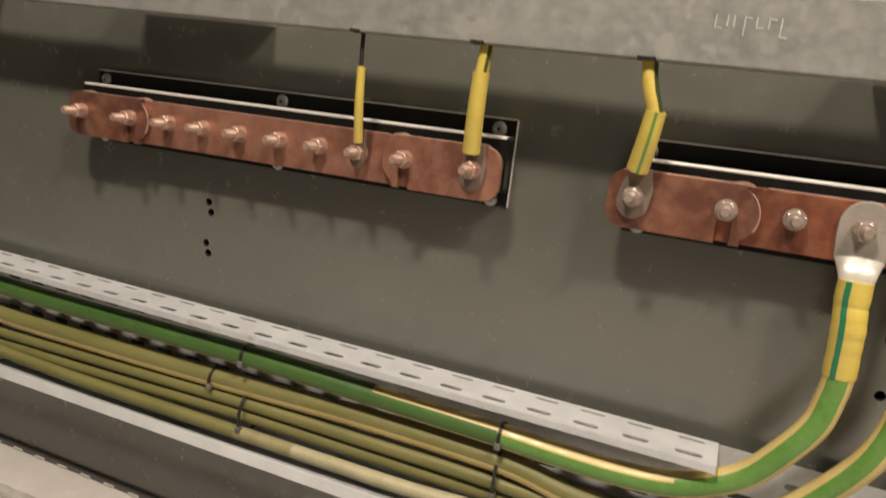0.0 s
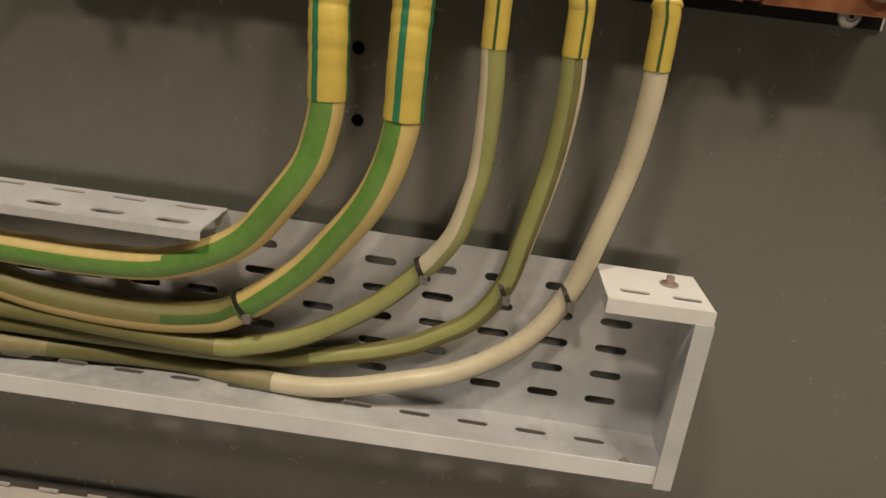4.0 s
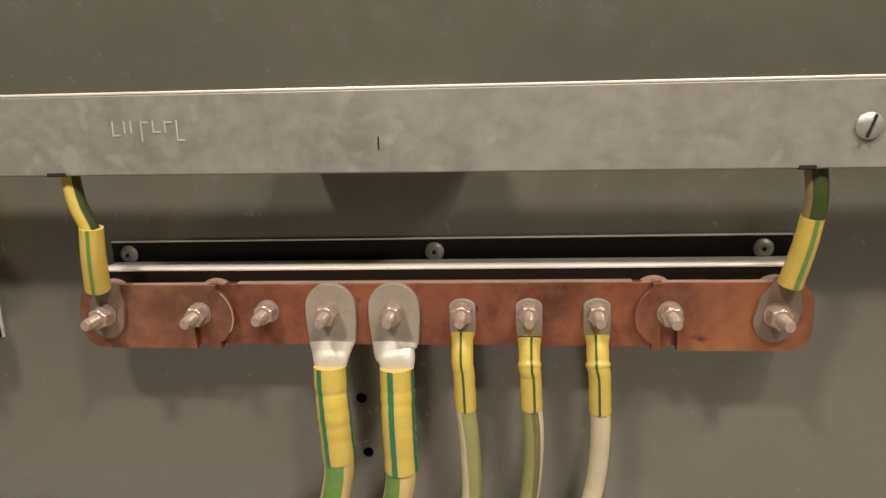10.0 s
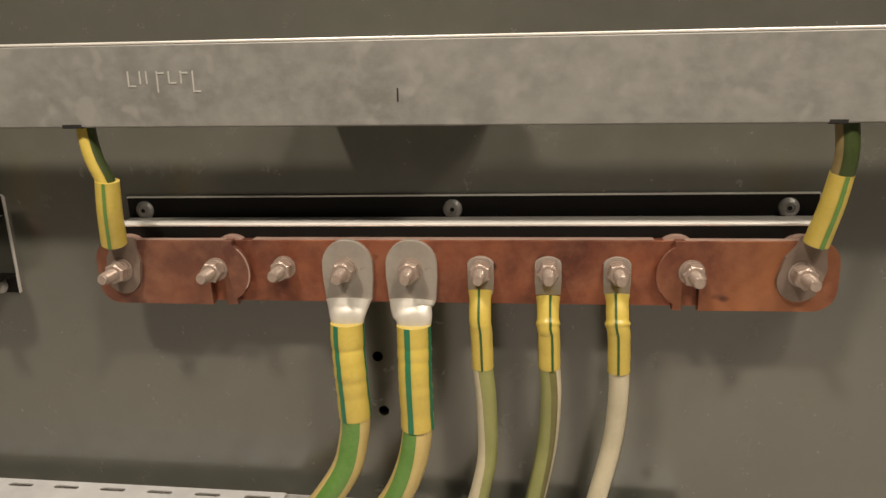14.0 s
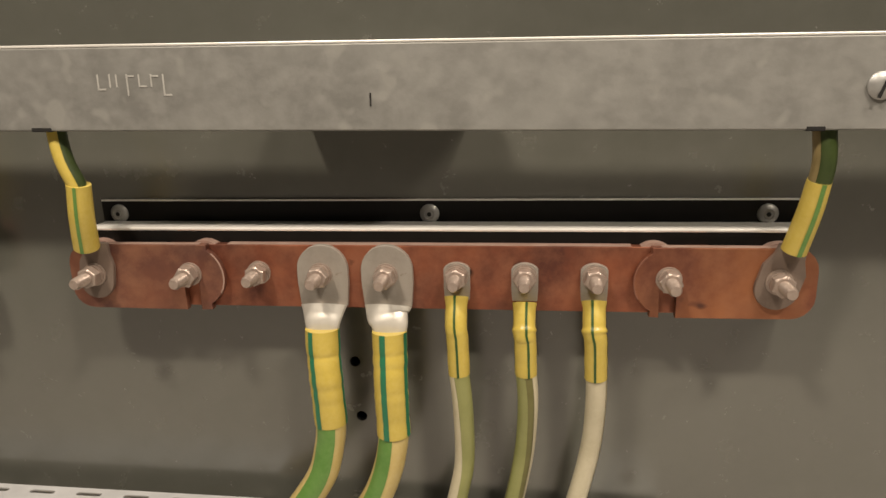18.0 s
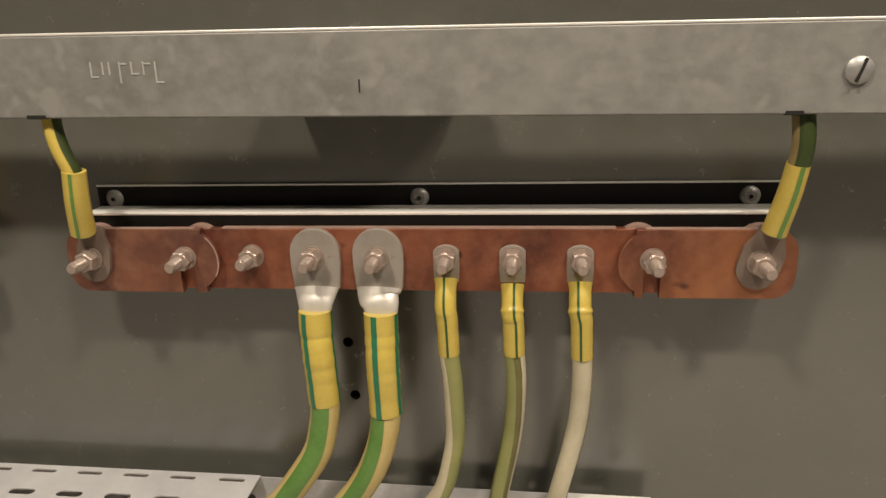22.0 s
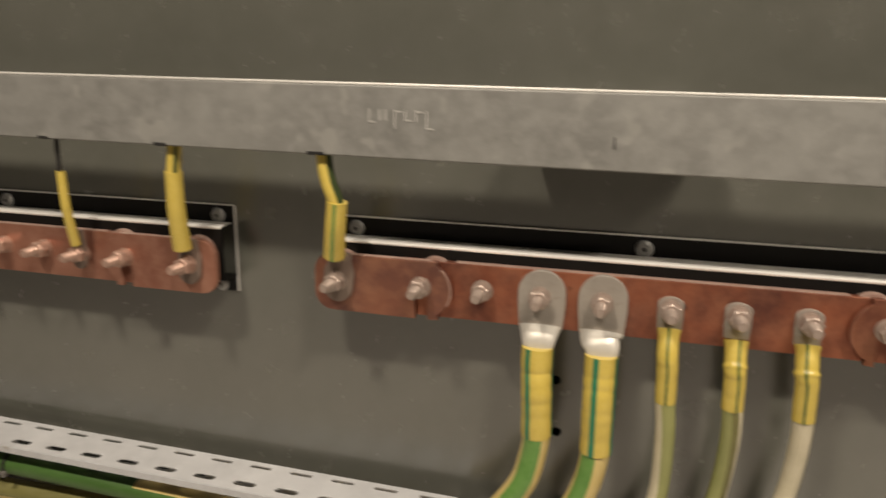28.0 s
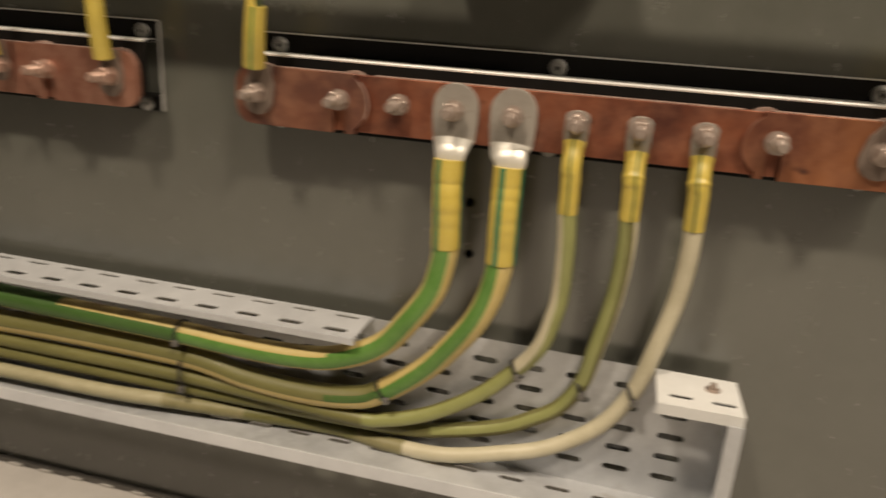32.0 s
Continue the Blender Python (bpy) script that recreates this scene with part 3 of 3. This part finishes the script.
# ---- perforated tray ----
def tray():
    root = thing("cable_tray", (-0.55, -0.019, 0.155), "galvanised perforated cable tray fixed on edge to the wall", "cable tray")
    pitch = 0.0462
    x1 = 0.195
    cols = 32
    us = [0.164 - pitch * (cols - i) for i in range(cols + 1)]
    z_at = lambda u, z: z + (0.004 * (u + 0.16) if u < -0.16 else -0.014 * (u + 0.16))

    def add(name, bm, mat=M_TRAY, label=""):
        bm.transform(Matrix.Translation((0.55, 0, -0.152)))
        return part(name, bm, mat, root, label)

    base = lambda u, v, w: (u, -0.0012 - w, z_at(u, v))
    rows = [(0.157, 0.1771, False)] + [(0.1771 + 0.0228 * i, 0.1771 + 0.0228 * (i + 1), True) for i in range(5)] + [(0.2911, 0.3018, False)]
    ub = [u + 0.0062 for u in us]
    add("base", sheet(base, ub, rows, 0.0012, 0.0125, 0.0034))
    add("base_end", box(ub[-1], x1, -0.0024, -0.0012, 0.1535, 0.2975))
    lift = lambda u: -0.009 * (u + 0.16) if u < -0.16 else 0.0
    top = lambda u, v, w: (u, v, z_at(u, 0.3018) + lift(u) + w)
    rows_top = [(-0.054, -0.0505, False), (-0.0505, -0.0335, 0.0042), (-0.0335, -0.017, False), (-0.017, -0.003, 0.0026), (-0.003, -0.0012, False)]
    cut0, cut1 = -0.157, 0.123
    ul = [u for u in us if u < cut0 - 0.01]
    add("top_flange", sheet(top, ul + [cut0], rows_top, 0.0012, 0.0125, 0.0034), M_FLANGE)
    add("top_flange", sheet(top, [cut1, us[-1], x1], [(-0.064, -0.060, False), (-0.060, -0.036, True), (-0.036, -0.0012, False)], 0.0012, 0.0105, 0.003), M_WHITE, "short bright flange end with a bolt")
    lip = box(us[0], cut0, -0.0552, -0.054, 0.2955, 0.3025)
    for v in lip.verts:
        v.co.z = z_at(v.co.x, v.co.z) + lift(v.co.x)
    add("top_lip", lip)
    add("top_lip", box(cut1, x1, -0.0652, -0.064, 0.288, 0.2985), M_WHITE)
    bot = lambda u, v, w: (u, v, z_at(u, 0.1638) - w)
    rows_bot = [(-0.064, -0.034, False), (-0.034, -0.010, True), (-0.010, -0.0012, False)]
    add("bottom_flange", sheet(bot, us, rows_bot, 0.0012, 0.0125, 0.0034))
    add("bottom_flange_end", box(us[-1], x1, -0.064, -0.0012, 0.1577, 0.159))
    lip = box(us[0], x1, -0.0655, -0.0641, 0.1625, 0.177)
    for v in lip.verts:
        v.co.z = z_at(v.co.x, v.co.z) + (0.0 if v.co.x < 0 else 0.001)
    add("bottom_lip", lip, M_ZLIP)
    add("end_plate", box(x1 - 0.0012, x1, -0.0635, -0.0026, 0.1535, 0.2965))
    add("end_strip", box(x1 - 0.0125, x1 + 0.0004, -0.0672, -0.0657, 0.156, 0.289))
    bm = lathe([(0, 0), (0.0065, 0), (0.0065, -0.0012), (0.003, -0.0014), (0.003, -0.0065), (0, -0.007)], 18)
    bm.transform(Matrix.Translation((0.172, -0.025, 0.2985)) @ Matrix.Rotation(radians(-90), 4, "X"))
    add("bolt", bm, M_NUT)
    bm = lathe([(0, -0.003), (0.003, -0.003), (0.0045, -0.001), (0.0045, 0), (0, 0)], 18)
    bm.transform(Matrix.Translation((0.165, -0.045, 0.159)) @ Matrix.Rotation(radians(-90), 4, "X"))
    add("rivet", bm, M_NUT)
    return root


tray()


# ---- big earth cables ----
def seat(p, lift=0.0):
    """Brings a point of a cable run forward as it drops into the tray."""
    x, y, z = p
    w = min(1.0, max(0.0, (0.42 - z) / 0.12))
    w = w * w * (3 - 2 * w)
    v = min(1.0, max(0.0, (-0.12 - x) / 0.2))
    return (x, y - 0.0155 * w, z + 0.009 * w * v + lift * 0.012 * max(0.0, -0.2 - x))


CABLES = [
    # A: tray shade coloured in as darker green, slot light as wider cream.
    ("A", 0.0122, M_CYEL, [(M_CGRN, -46, 30, 0, 0.42, 4), (M_CGRN, -27, 34, 0.415, 0.63, 0), (M_SHADEG, -40, 36, 0.628, 0.7, 0), (M_SHADEG, -160, 40, 0.698, 1, 0)], [(-0.079, -0.051, 0.412), (-0.079, -0.051, 0.401), (-0.081, -0.049, 0.385), (-0.088, -0.047, 0.358), (-0.1065, -0.044, 0.329), (-0.131, -0.04, 0.298), (-0.162, -0.04, 0.278),
        (-0.199, -0.04, 0.265), (-0.249, -0.04, 0.2588), (-0.304, -0.04, 0.2568), (-0.358, -0.04, 0.258), (-0.485, -0.04, 0.2592), (-0.652, -0.04, 0.2607), (-0.832, -0.04, 0.2577), (-1.125, -0.04, 0.2575), (-1.31, -0.048, 0.294), (-1.5, -0.06, 0.38)]),
    ("B", 0.0122, M_CYEL, [(M_CGRN, -60, 4, 0, 0.378, 30), (M_OLIVE, -190, 2, 0.375, 1, 8), (M_SHADEG, -34, 0, 0.376, 0.48, 4)], [(-0.0285, -0.051, 0.405), (-0.0275, -0.051, 0.394), (-0.033, -0.048, 0.365), (-0.045, -0.043, 0.336), (-0.066, -0.037, 0.305), (-0.093, -0.031, 0.2725),
        (-0.137, -0.028, 0.236), (-0.165, -0.029, 0.223), (-0.218, -0.031, 0.2165), (-0.283, -0.033, 0.218), (-0.356, -0.034, 0.228), (-0.524, -0.034, 0.2285), (-0.692, -0.034, 0.2225), (-0.891, -0.035, 0.218), (-1.096, -0.035, 0.217), (-1.225, -0.04, 0.237), (-1.5, -0.06, 0.33)]),
    ("C", 0.0078, M_OLIVE, [(M_PALE, -125, -25, 0, 0.294, 30), (M_OLIVEG, -24, 75, 0, 0.294, 30), (M_OLIVEG, -60, 40, 0.294, 0.52, -10)], [(0.025, -0.05, 0.46), (0.0283, -0.047, 0.42), (0.0283, -0.036, 0.371), (0.0243, -0.031, 0.344), (0.015, -0.026, 0.313), (-0.0062, -0.02, 0.282), (-0.039, -0.022, 0.25), (-0.084, -0.025, 0.2215), (-0.13, -0.028, 0.205),
        (-0.173, -0.03, 0.2), (-0.353, -0.036, 0.206), (-0.522, -0.037, 0.2075), (-0.654, -0.037, 0.2075), (-0.786, -0.037, 0.205), (-0.948, -0.037, 0.202), (-1.137, -0.036, 0.199), (-1.287, -0.04, 0.211), (-1.5, -0.06, 0.28)]),
    ("D", 0.0078, M_OLIVE, [(M_OLIVEG, -80, -5, 0, 0.235, 30), (M_OLIVEG, -55, 5, 0.235, 0.5, 0), (M_PALE, 35, 100, 0, 0.235, 20)], [(0.077, -0.05, 0.46), (0.0793, -0.046, 0.425), (0.0763, -0.034, 0.375), (0.066, -0.022, 0.319), (0.0575, -0.016, 0.279), (0.039, -0.014, 0.2475), (0.012, -0.0145, 0.2285), (-0.014, -0.015, 0.215), (-0.06, -0.015, 0.201), (-0.119, -0.018, 0.1925),
        (-0.24, -0.025, 0.1895), (-0.357, -0.032, 0.19), (-0.664, -0.036, 0.1915), (-0.847, -0.036, 0.187), (-1.015, -0.036, 0.184), (-1.145, -0.034, 0.183), (-1.304, -0.04, 0.195), (-1.5, -0.06, 0.24)]),
    # E: shade in the tray is coloured in as darker olive spans.
    ("E", 0.0078, M_PALE, [(M_CYEL, 70, 110, 0, 0.46, 0), (M_SHADEO, -180, 179, 0.46, 0.51, 0), (M_OLIVE, -180, 179, 0.51, 0.56, 0), (M_SHADEO, -180, 179, 0.56, 0.595, 0), (M_FADED, -180, 179, 0.595, 0.7, 0), (M_SHADEO, -180, 179, 0.7, 0.73, 0), (M_OLIVE, -180, 179, 0.73, 1, 0)], [(0.1295, -0.05, 0.46), (0.1315, -0.046, 0.431), (0.129, -0.034, 0.381), (0.117, -0.022, 0.3235), (0.105, -0.016, 0.278), (0.079, -0.017, 0.237), (0.035, -0.021, 0.206), (-0.013, -0.026, 0.191), (-0.07, -0.028, 0.1775), (-0.13, -0.022, 0.1725),
        (-0.2, -0.016, 0.1715), (-0.351, -0.035, 0.172), (-0.444, -0.043, 0.172), (-0.55, -0.045, 0.1725), (-0.7, -0.047, 0.1735), (-0.834, -0.046, 0.1725), (-0.944, -0.045, 0.172), (-1.132, -0.043, 0.1765), (-1.252, -0.045, 0.182), (-1.5, -0.07, 0.2)]),
]
SLEEVES = {  # lug x, sleeve top, sleeve bottom, half width
    "A": (-0.0815, 0.483, 0.403, 0.0133), "B": (-0.0300, 0.482, 0.396, 0.0135),
    "C": (0.0245, 0.508, 0.448, 0.0087), "D": (0.0765, 0.504, 0.449, 0.0087), "E": (0.1285, 0.506, 0.447, 0.0088)}
STRIPES = {"A": ((-38, -18), (78, 94)), "B": ((-24, -4), (62, 84)), "C": ((-9, 3),), "D": ((4, 16), (-96, -84)), "E": ((-19, -7), (84, 98))}
WORDS = {"A": "thick green and yellow earth cable with a yellow sleeve", "B": "thick green and yellow earth cable, second of the pair",
         "C": "olive earth cable, half pale, with a yellow sleeve", "D": "olive green earth cable with a yellow sleeve", "E": "faded cream earth cable with a yellow sleeve"}


def big_lug(x):
    """A broad tinned lug: flat palm with a round top, pressed down to a barrel."""
    out = arc(x, 0.5275, 0.0205, 180, 0, 16)
    out = [(x - 0.0205, 0.517)] + out + [(x + 0.0205, 0.517), (x + 0.0188, 0.498), (x - 0.0188, 0.498)]
    return prism(out[::-1], -0.034, -0.0382, 0.0006)


def small_lug(x):
    out = [(x - 0.0095, 0.504), (x - 0.0102, 0.514), (x - 0.0102, 0.529)] + arc(x, 0.5205, 0.0138, 130, 50, 8) + [(x + 0.0102, 0.529), (x + 0.0102, 0.514), (x + 0.0095, 0.504)]
    return prism(out[::-1], -0.034, -0.0375, 0.0004)


def earth_cable(key, r, base, stripes, pts):
    lx, s1, s0, half = SLEEVES[key]
    root = thing("earth_cable", (lx, -0.04, 0.521), WORDS[key], "cable", "earth cables in the tray")
    big = key in "AB"

    def add(name, bm, mat, label="", smooth=True):
        bm.transform(Matrix.Translation((-lx, 0.04, -0.521)))
        return part(name, bm, mat, root, label, smooth)

    line = spline([seat(p, {"A": 1.1, "B": 0.7}.get(key, 0.0)) for p in pts], 10)
    start = next(i for i, p in enumerate(line) if p.z < s0 + 0.003)
    mouth = min(line, key=lambda p: abs(p.z - s0))
    add("sheath", sweep(line[start:], r, 20), base)
    for m, a0, a1, u0, u1, tw in stripes:
        seg = line[max(start, int(u0 * (len(line) - 1))):int(u1 * (len(line) - 1)) + 1]
        add("stripe", sweep(seg, r, max(8, int((a1 - a0) / 9)), a0, a1, grow=0.0003, twist=tw), m)
    add("lug", big_lug(lx) if big else small_lug(lx), M_LUG, "flat tinned cable lug", False)
    top_x = lx + (0.0022 if key == "B" else 0.0)
    if big:
        neck = spline([(lx, -0.039, 0.4985), (lx, -0.0425, 0.493), (top_x, -0.047, 0.486), (top_x, -0.05, s1 - 0.012)], 6)
        rad = lambda u: 0.0188 + (half - 0.0004 - 0.0188) * min(1, u * 1.5) ** 0.8
        bm = sweep(neck, rad, 24, flat=0.42)
        add("barrel", bm, M_BARREL, "shiny crimped barrel")
    sl = spline([(top_x, -0.041 if not big else -0.0485, s1), (top_x, -0.05, s1 - 0.02), (top_x * 0.45 + mouth.x * 0.55, min(-0.05, mouth.y - 0.001), (s0 + s1) / 2), (mouth.x, mouth.y, s0)], 16)
    if big:
        pinch = ((0.27, 0.09), (0.43, 0.06), (0.58, 0.1), (0.75, 0.05)) if key == "A" else ((0.2, 0.08), (0.34, 0.09), (0.55, 0.07), (0.66, 0.06), (0.84, 0.05))
        bumps = lambda u: half * (1.02 - 0.03 * u + 0.012 * math.sin(u * 17 + lx * 90) - sum(0.45 * d * math.exp(-((u - c) / 0.03) ** 2) for c, d in pinch))
        fl = 1.0
    else:
        ring = {"C": 0.02, "D": 0.1, "E": 0.15}[key]
        bumps = lambda u: half * (0.97 + 0.1 * math.exp(-(u / 0.06) ** 2) + ring * math.exp(-((u - 0.36) / 0.028) ** 2) + 0.012 * math.sin(u * 23 + lx * 70))
        fl = 1.0
    add("sleeve", sweep(sl, bumps, 24, flat=fl), M_YEL, "wrinkled yellow heat-shrink sleeve")
    for a0, a1 in STRIPES[key]:
        add("sleeve_stripe", sweep(sl, bumps, 4, a0, a1, flat=fl, grow=0.0003), M_GRN if big else M_DGRN, "green stripe on the sleeve")
    return root


for c in CABLES:
    earth_cable(*c)


# ---- cable ties ----
def cable_tie(x, y, z, rx, rz, lean, tag="black cable tie round the earth cables"):
    root = thing("cable_tie", (x, y, z), tag, "cable tie", "cable ties")
    line = []
    for i in range(24):
        a = 2 * math.pi * i / 24
        line.append(Vector((math.sin(lean) * rz * math.sin(a), -math.cos(a) * rx, math.sin(a) * rz * math.cos(lean))))
    bm = bmesh.new()
    n = len(line)
    ring = []
    side = Vector((math.cos(lean), 0, -math.sin(lean))) * 0.0018
    for p in line:
        o = p.normalized() * 0.0012
        ring.append([bm.verts.new(p + side), bm.verts.new(p + side + o), bm.verts.new(p - side + o), bm.verts.new(p - side)])
    for i in range(n):
        a, b = ring[i], ring[(i + 1) % n]
        for k in range(4):
            bm.faces.new((a[k], a[(k + 1) % 4], b[(k + 1) % 4], b[k]))
    part("strap", bm, M_TIE, root)
    hd = box(-0.003, 0.003, -0.004, 0.003, -0.0035, 0.0035, 0.0008)
    hd.transform(Matrix.Translation((math.sin(lean) * -rz * 0.5, -rx * 0.9, -rz * 0.5 * math.cos(lean))))
    part("head", hd, M_HEAD, root, "scuffed tie head")
    return root


for x, y, z, rx, rz, lean in (
        (-0.133, -0.028, 0.239, 0.013, 0.013, -0.75), (-0.0045, -0.0205, 0.284, 0.009, 0.009, -0.55), (0.0575, -0.0165, 0.275, 0.009, 0.009, -0.45), (0.1045, -0.0165, 0.277, 0.009, 0.009, -0.5),
        (-0.355, -0.04, 0.258, 0.013, 0.013, 0.0), (-0.355, -0.034, 0.212, 0.0145, 0.0305, 0.0), (-0.668, -0.04, 0.2607, 0.013, 0.013, 0.0), (-0.715, -0.034, 0.2215, 0.0135, 0.0135, 0.0),
        (-0.665, -0.037, 0.193, 0.016, 0.026, 0.0), (-1.09, -0.035, 0.217, 0.0135, 0.0135, 0.0), (-1.12, -0.035, 0.217, 0.0135, 0.0135, 0.0), (-1.125, -0.04, 0.2575, 0.013, 0.013, 0.0), (-1.1, -0.037, 0.187, 0.016, 0.021, 0.0)):
    cable_tie(*seat((x, y, z), 1.1 if z > 0.25 else 0.7 if z > 0.215 else 0.0), rx, rz, lean)


# ---- thin earth wires from the channel ----
def earth_wire(name_label, pts, r, sleeve, half, lug_x, lug_w, tilt, stripe, upper, groove=None):
    root = thing("earth_wire", (lug_x, -0.045, 0.521), name_label, "wire", "earth wires from the channel")

    def add(name, bm, mat, label="", smooth=True):
        bm.transform(Matrix.Translation((-lug_x, 0.045, -0.521)))
        return part(name, bm, mat, root, label, smooth)

    line = spline(pts, 10)
    add("insulation", sweep(line, r, 14), upper)
    if groove:
        add("stripe", sweep(line, r, 5, *groove[:2], grow=0.0003), groove[2])
    sl = spline(sleeve, 8)
    bm = sweep(sl, lambda u: half * (0.95 + 0.1 * u), 18, flat=1.0)
    add("sleeve", bm, M_YEL, "yellow heat-shrink sleeve")
    for a0, a1, m in stripe:
        add("sleeve_stripe", sweep(sl, lambda u: half * (0.95 + 0.1 * u), 4, a0, a1, flat=1.0, grow=0.0003), m)
    w = lug_w
    out = [(-w * 0.62, 0.030), (-w * 0.7, 0.022), (-w, 0.012), (-w, -0.004)] + arc(0, -0.003, w, 200, 340, 12) + [(w, -0.004), (w, 0.012), (w * 0.7, 0.022), (w * 0.62, 0.030)]
    lug = prism(out[::-1], -0.0405, -0.0442, 0.0004)
    lug.transform(Matrix.Translation((lug_x, 0, 0.521)) @ Matrix.Rotation(radians(tilt), 4, "Y"))
    add("lug", lug, M_WLUG, "small stained tin lug", False)
    return root


earth_wire("yellow and green earth wire with a yellow sleeve, thick", [(-0.272, -0.058, 0.66), (-0.271, -0.06, 0.637), (-0.267, -0.062, 0.618), (-0.2605, -0.061, 0.598), (-0.261, -0.057, 0.578)], 0.0068,
           [(-0.2595, -0.061, 0.6005), (-0.2632, -0.058, 0.575), (-0.2685, -0.050, 0.5485)], 0.0094, -0.2685, 0.0145, 8, [(4, 20, M_CGRN)], M_YEL, (38, 120, M_WIREG))
earth_wire("dark green and cream earth wire with a yellow sleeve", [(0.269, -0.058, 0.66), (0.2715, -0.06, 0.636), (0.273, -0.062, 0.615), (0.2715, -0.061, 0.598), (0.269, -0.057, 0.58)], 0.0074,
           [(0.2715, -0.061, 0.6005), (0.2688, -0.057, 0.578), (0.2638, -0.050, 0.549)], 0.0084, 0.258, 0.0155, 16, [(-4, 18, M_CGRN)], M_WIREG, (-120, -40, M_WIREY))
earth_wire("thin yellow earth wire", [(-0.552, -0.058, 0.664), (-0.552, -0.06, 0.641), (-0.551, -0.061, 0.615), (-0.551, -0.06, 0.6)], 0.0022,
           [(-0.551, -0.06, 0.613), (-0.551, -0.058, 0.575), (-0.553, -0.049, 0.537)], 0.0045, -0.5555, 0.008, 3, [], M_TIE)
earth_wire("yellow earth wire with a yellow sleeve", [(-0.4205, -0.058, 0.662), (-0.4205, -0.06, 0.639), (-0.4225, -0.061, 0.615), (-0.4245, -0.058, 0.59)], 0.0066,
           [(-0.4225, -0.061, 0.619), (-0.4245, -0.058, 0.58), (-0.427, -0.050, 0.543)], 0.0084, -0.426, 0.0125, 5, [], M_YEL, (30, 60, M_WIREG))


# ---- things past the end of the tray ----
def tray_box():
    root = thing("tray_section", (-1.25, 0, 0.33), "grey perforated tray section mounted on the wall", "cable tray")
    inv = Matrix.Translation((1.25, 0, -0.33))

    def add(name, bm, mat):
        bm.transform(inv)
        return part(name, bm, mat, root)

    x0, x1, y1, z0, z1 = -1.85, -1.262, -0.05, 0.322, 0.440
    # Recess shade is put into the base colour.
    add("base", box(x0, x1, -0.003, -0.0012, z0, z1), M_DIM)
    side = lambda u, v, w: (x1 - w, v, u)
    add("end_face", sheet(side, [z0 + 0.0228 * i for i in range(6)], [(y1, -0.03, False), (-0.03, -0.012, True), (-0.012, -0.003, False)], 0.0014, 0.006, 0.0028), M_GREYCOAT)
    add("end_lip", box(x1 - 0.024, x1, y1 - 0.0014, y1, z0, z1), M_GREYCOAT)
    top = lambda u, v, w: (u, v, z1 + w)
    add("top_flange", sheet(top, [x0 + 0.0475 * i for i in range(14)], [(y1, -0.036, False), (-0.036, -0.016, True), (-0.016, -0.003, False)], 0.0014, 0.0125, 0.0035), M_GREYCOAT)
    add("bottom_flange", box(x0, x1, y1, -0.003, z0 - 0.0014, z0), M_GREYCOAT)
    add("bottom_lip", box(x0, x1 - 0.024, y1 - 0.0014, y1, z0, z0 + 0.013), M_GREYCOAT)
    return root


tray_box()


def conduit(pts, r, label):
    root = thing("flexible_conduit", pts[0], label, "conduit")
    line = spline(pts, 40)
    rib = lambda u: r * (1.0 + 0.09 * math.sin(u * len(line) * 1.6))
    bm = sweep(line, rib, 14)
    bm.transform(Matrix.Translation(-Vector(pts[0])))
    part("hose", bm, M_CONDUIT, root, "", True)
    return root


conduit([(-1.20, -0.05, 0.20), (-1.27, -0.08, 0.2), (-1.325, -0.085, 0.155), (-1.35, -0.085, 0.08), (-1.37, -0.085, 0.02)], 0.012, "grey ribbed flexible conduit bending to the floor")
conduit([(-1.37, -0.05, 0.33), (-1.385, -0.07, 0.2), (-1.39, -0.08, 0.1), (-1.4, -0.08, 0.02)], 0.011, "dark ribbed flexible conduit beside the tray end")
jb = thing("junction_box", (-1.39, -0.09, 0.0), "small pale box on the floor below the conduits", "junction box")
part("body", box(-0.05, 0.05, -0.035, 0.035, 0.0, 0.05, 0.003), M_WHITE, jb)

brace = thing("branch_channel", (-1.15, -0.04, 0.695), "pale slanted branch channel rising from the channel's end", "cable channel")
bm = box(-0.019, 0.019, -0.034, 0.03, -0.0, 0.13, 0.001)
bm.transform(Matrix.Rotation(radians(-40), 4, "Y"))
part("cover", bm, M_WHITE, brace)
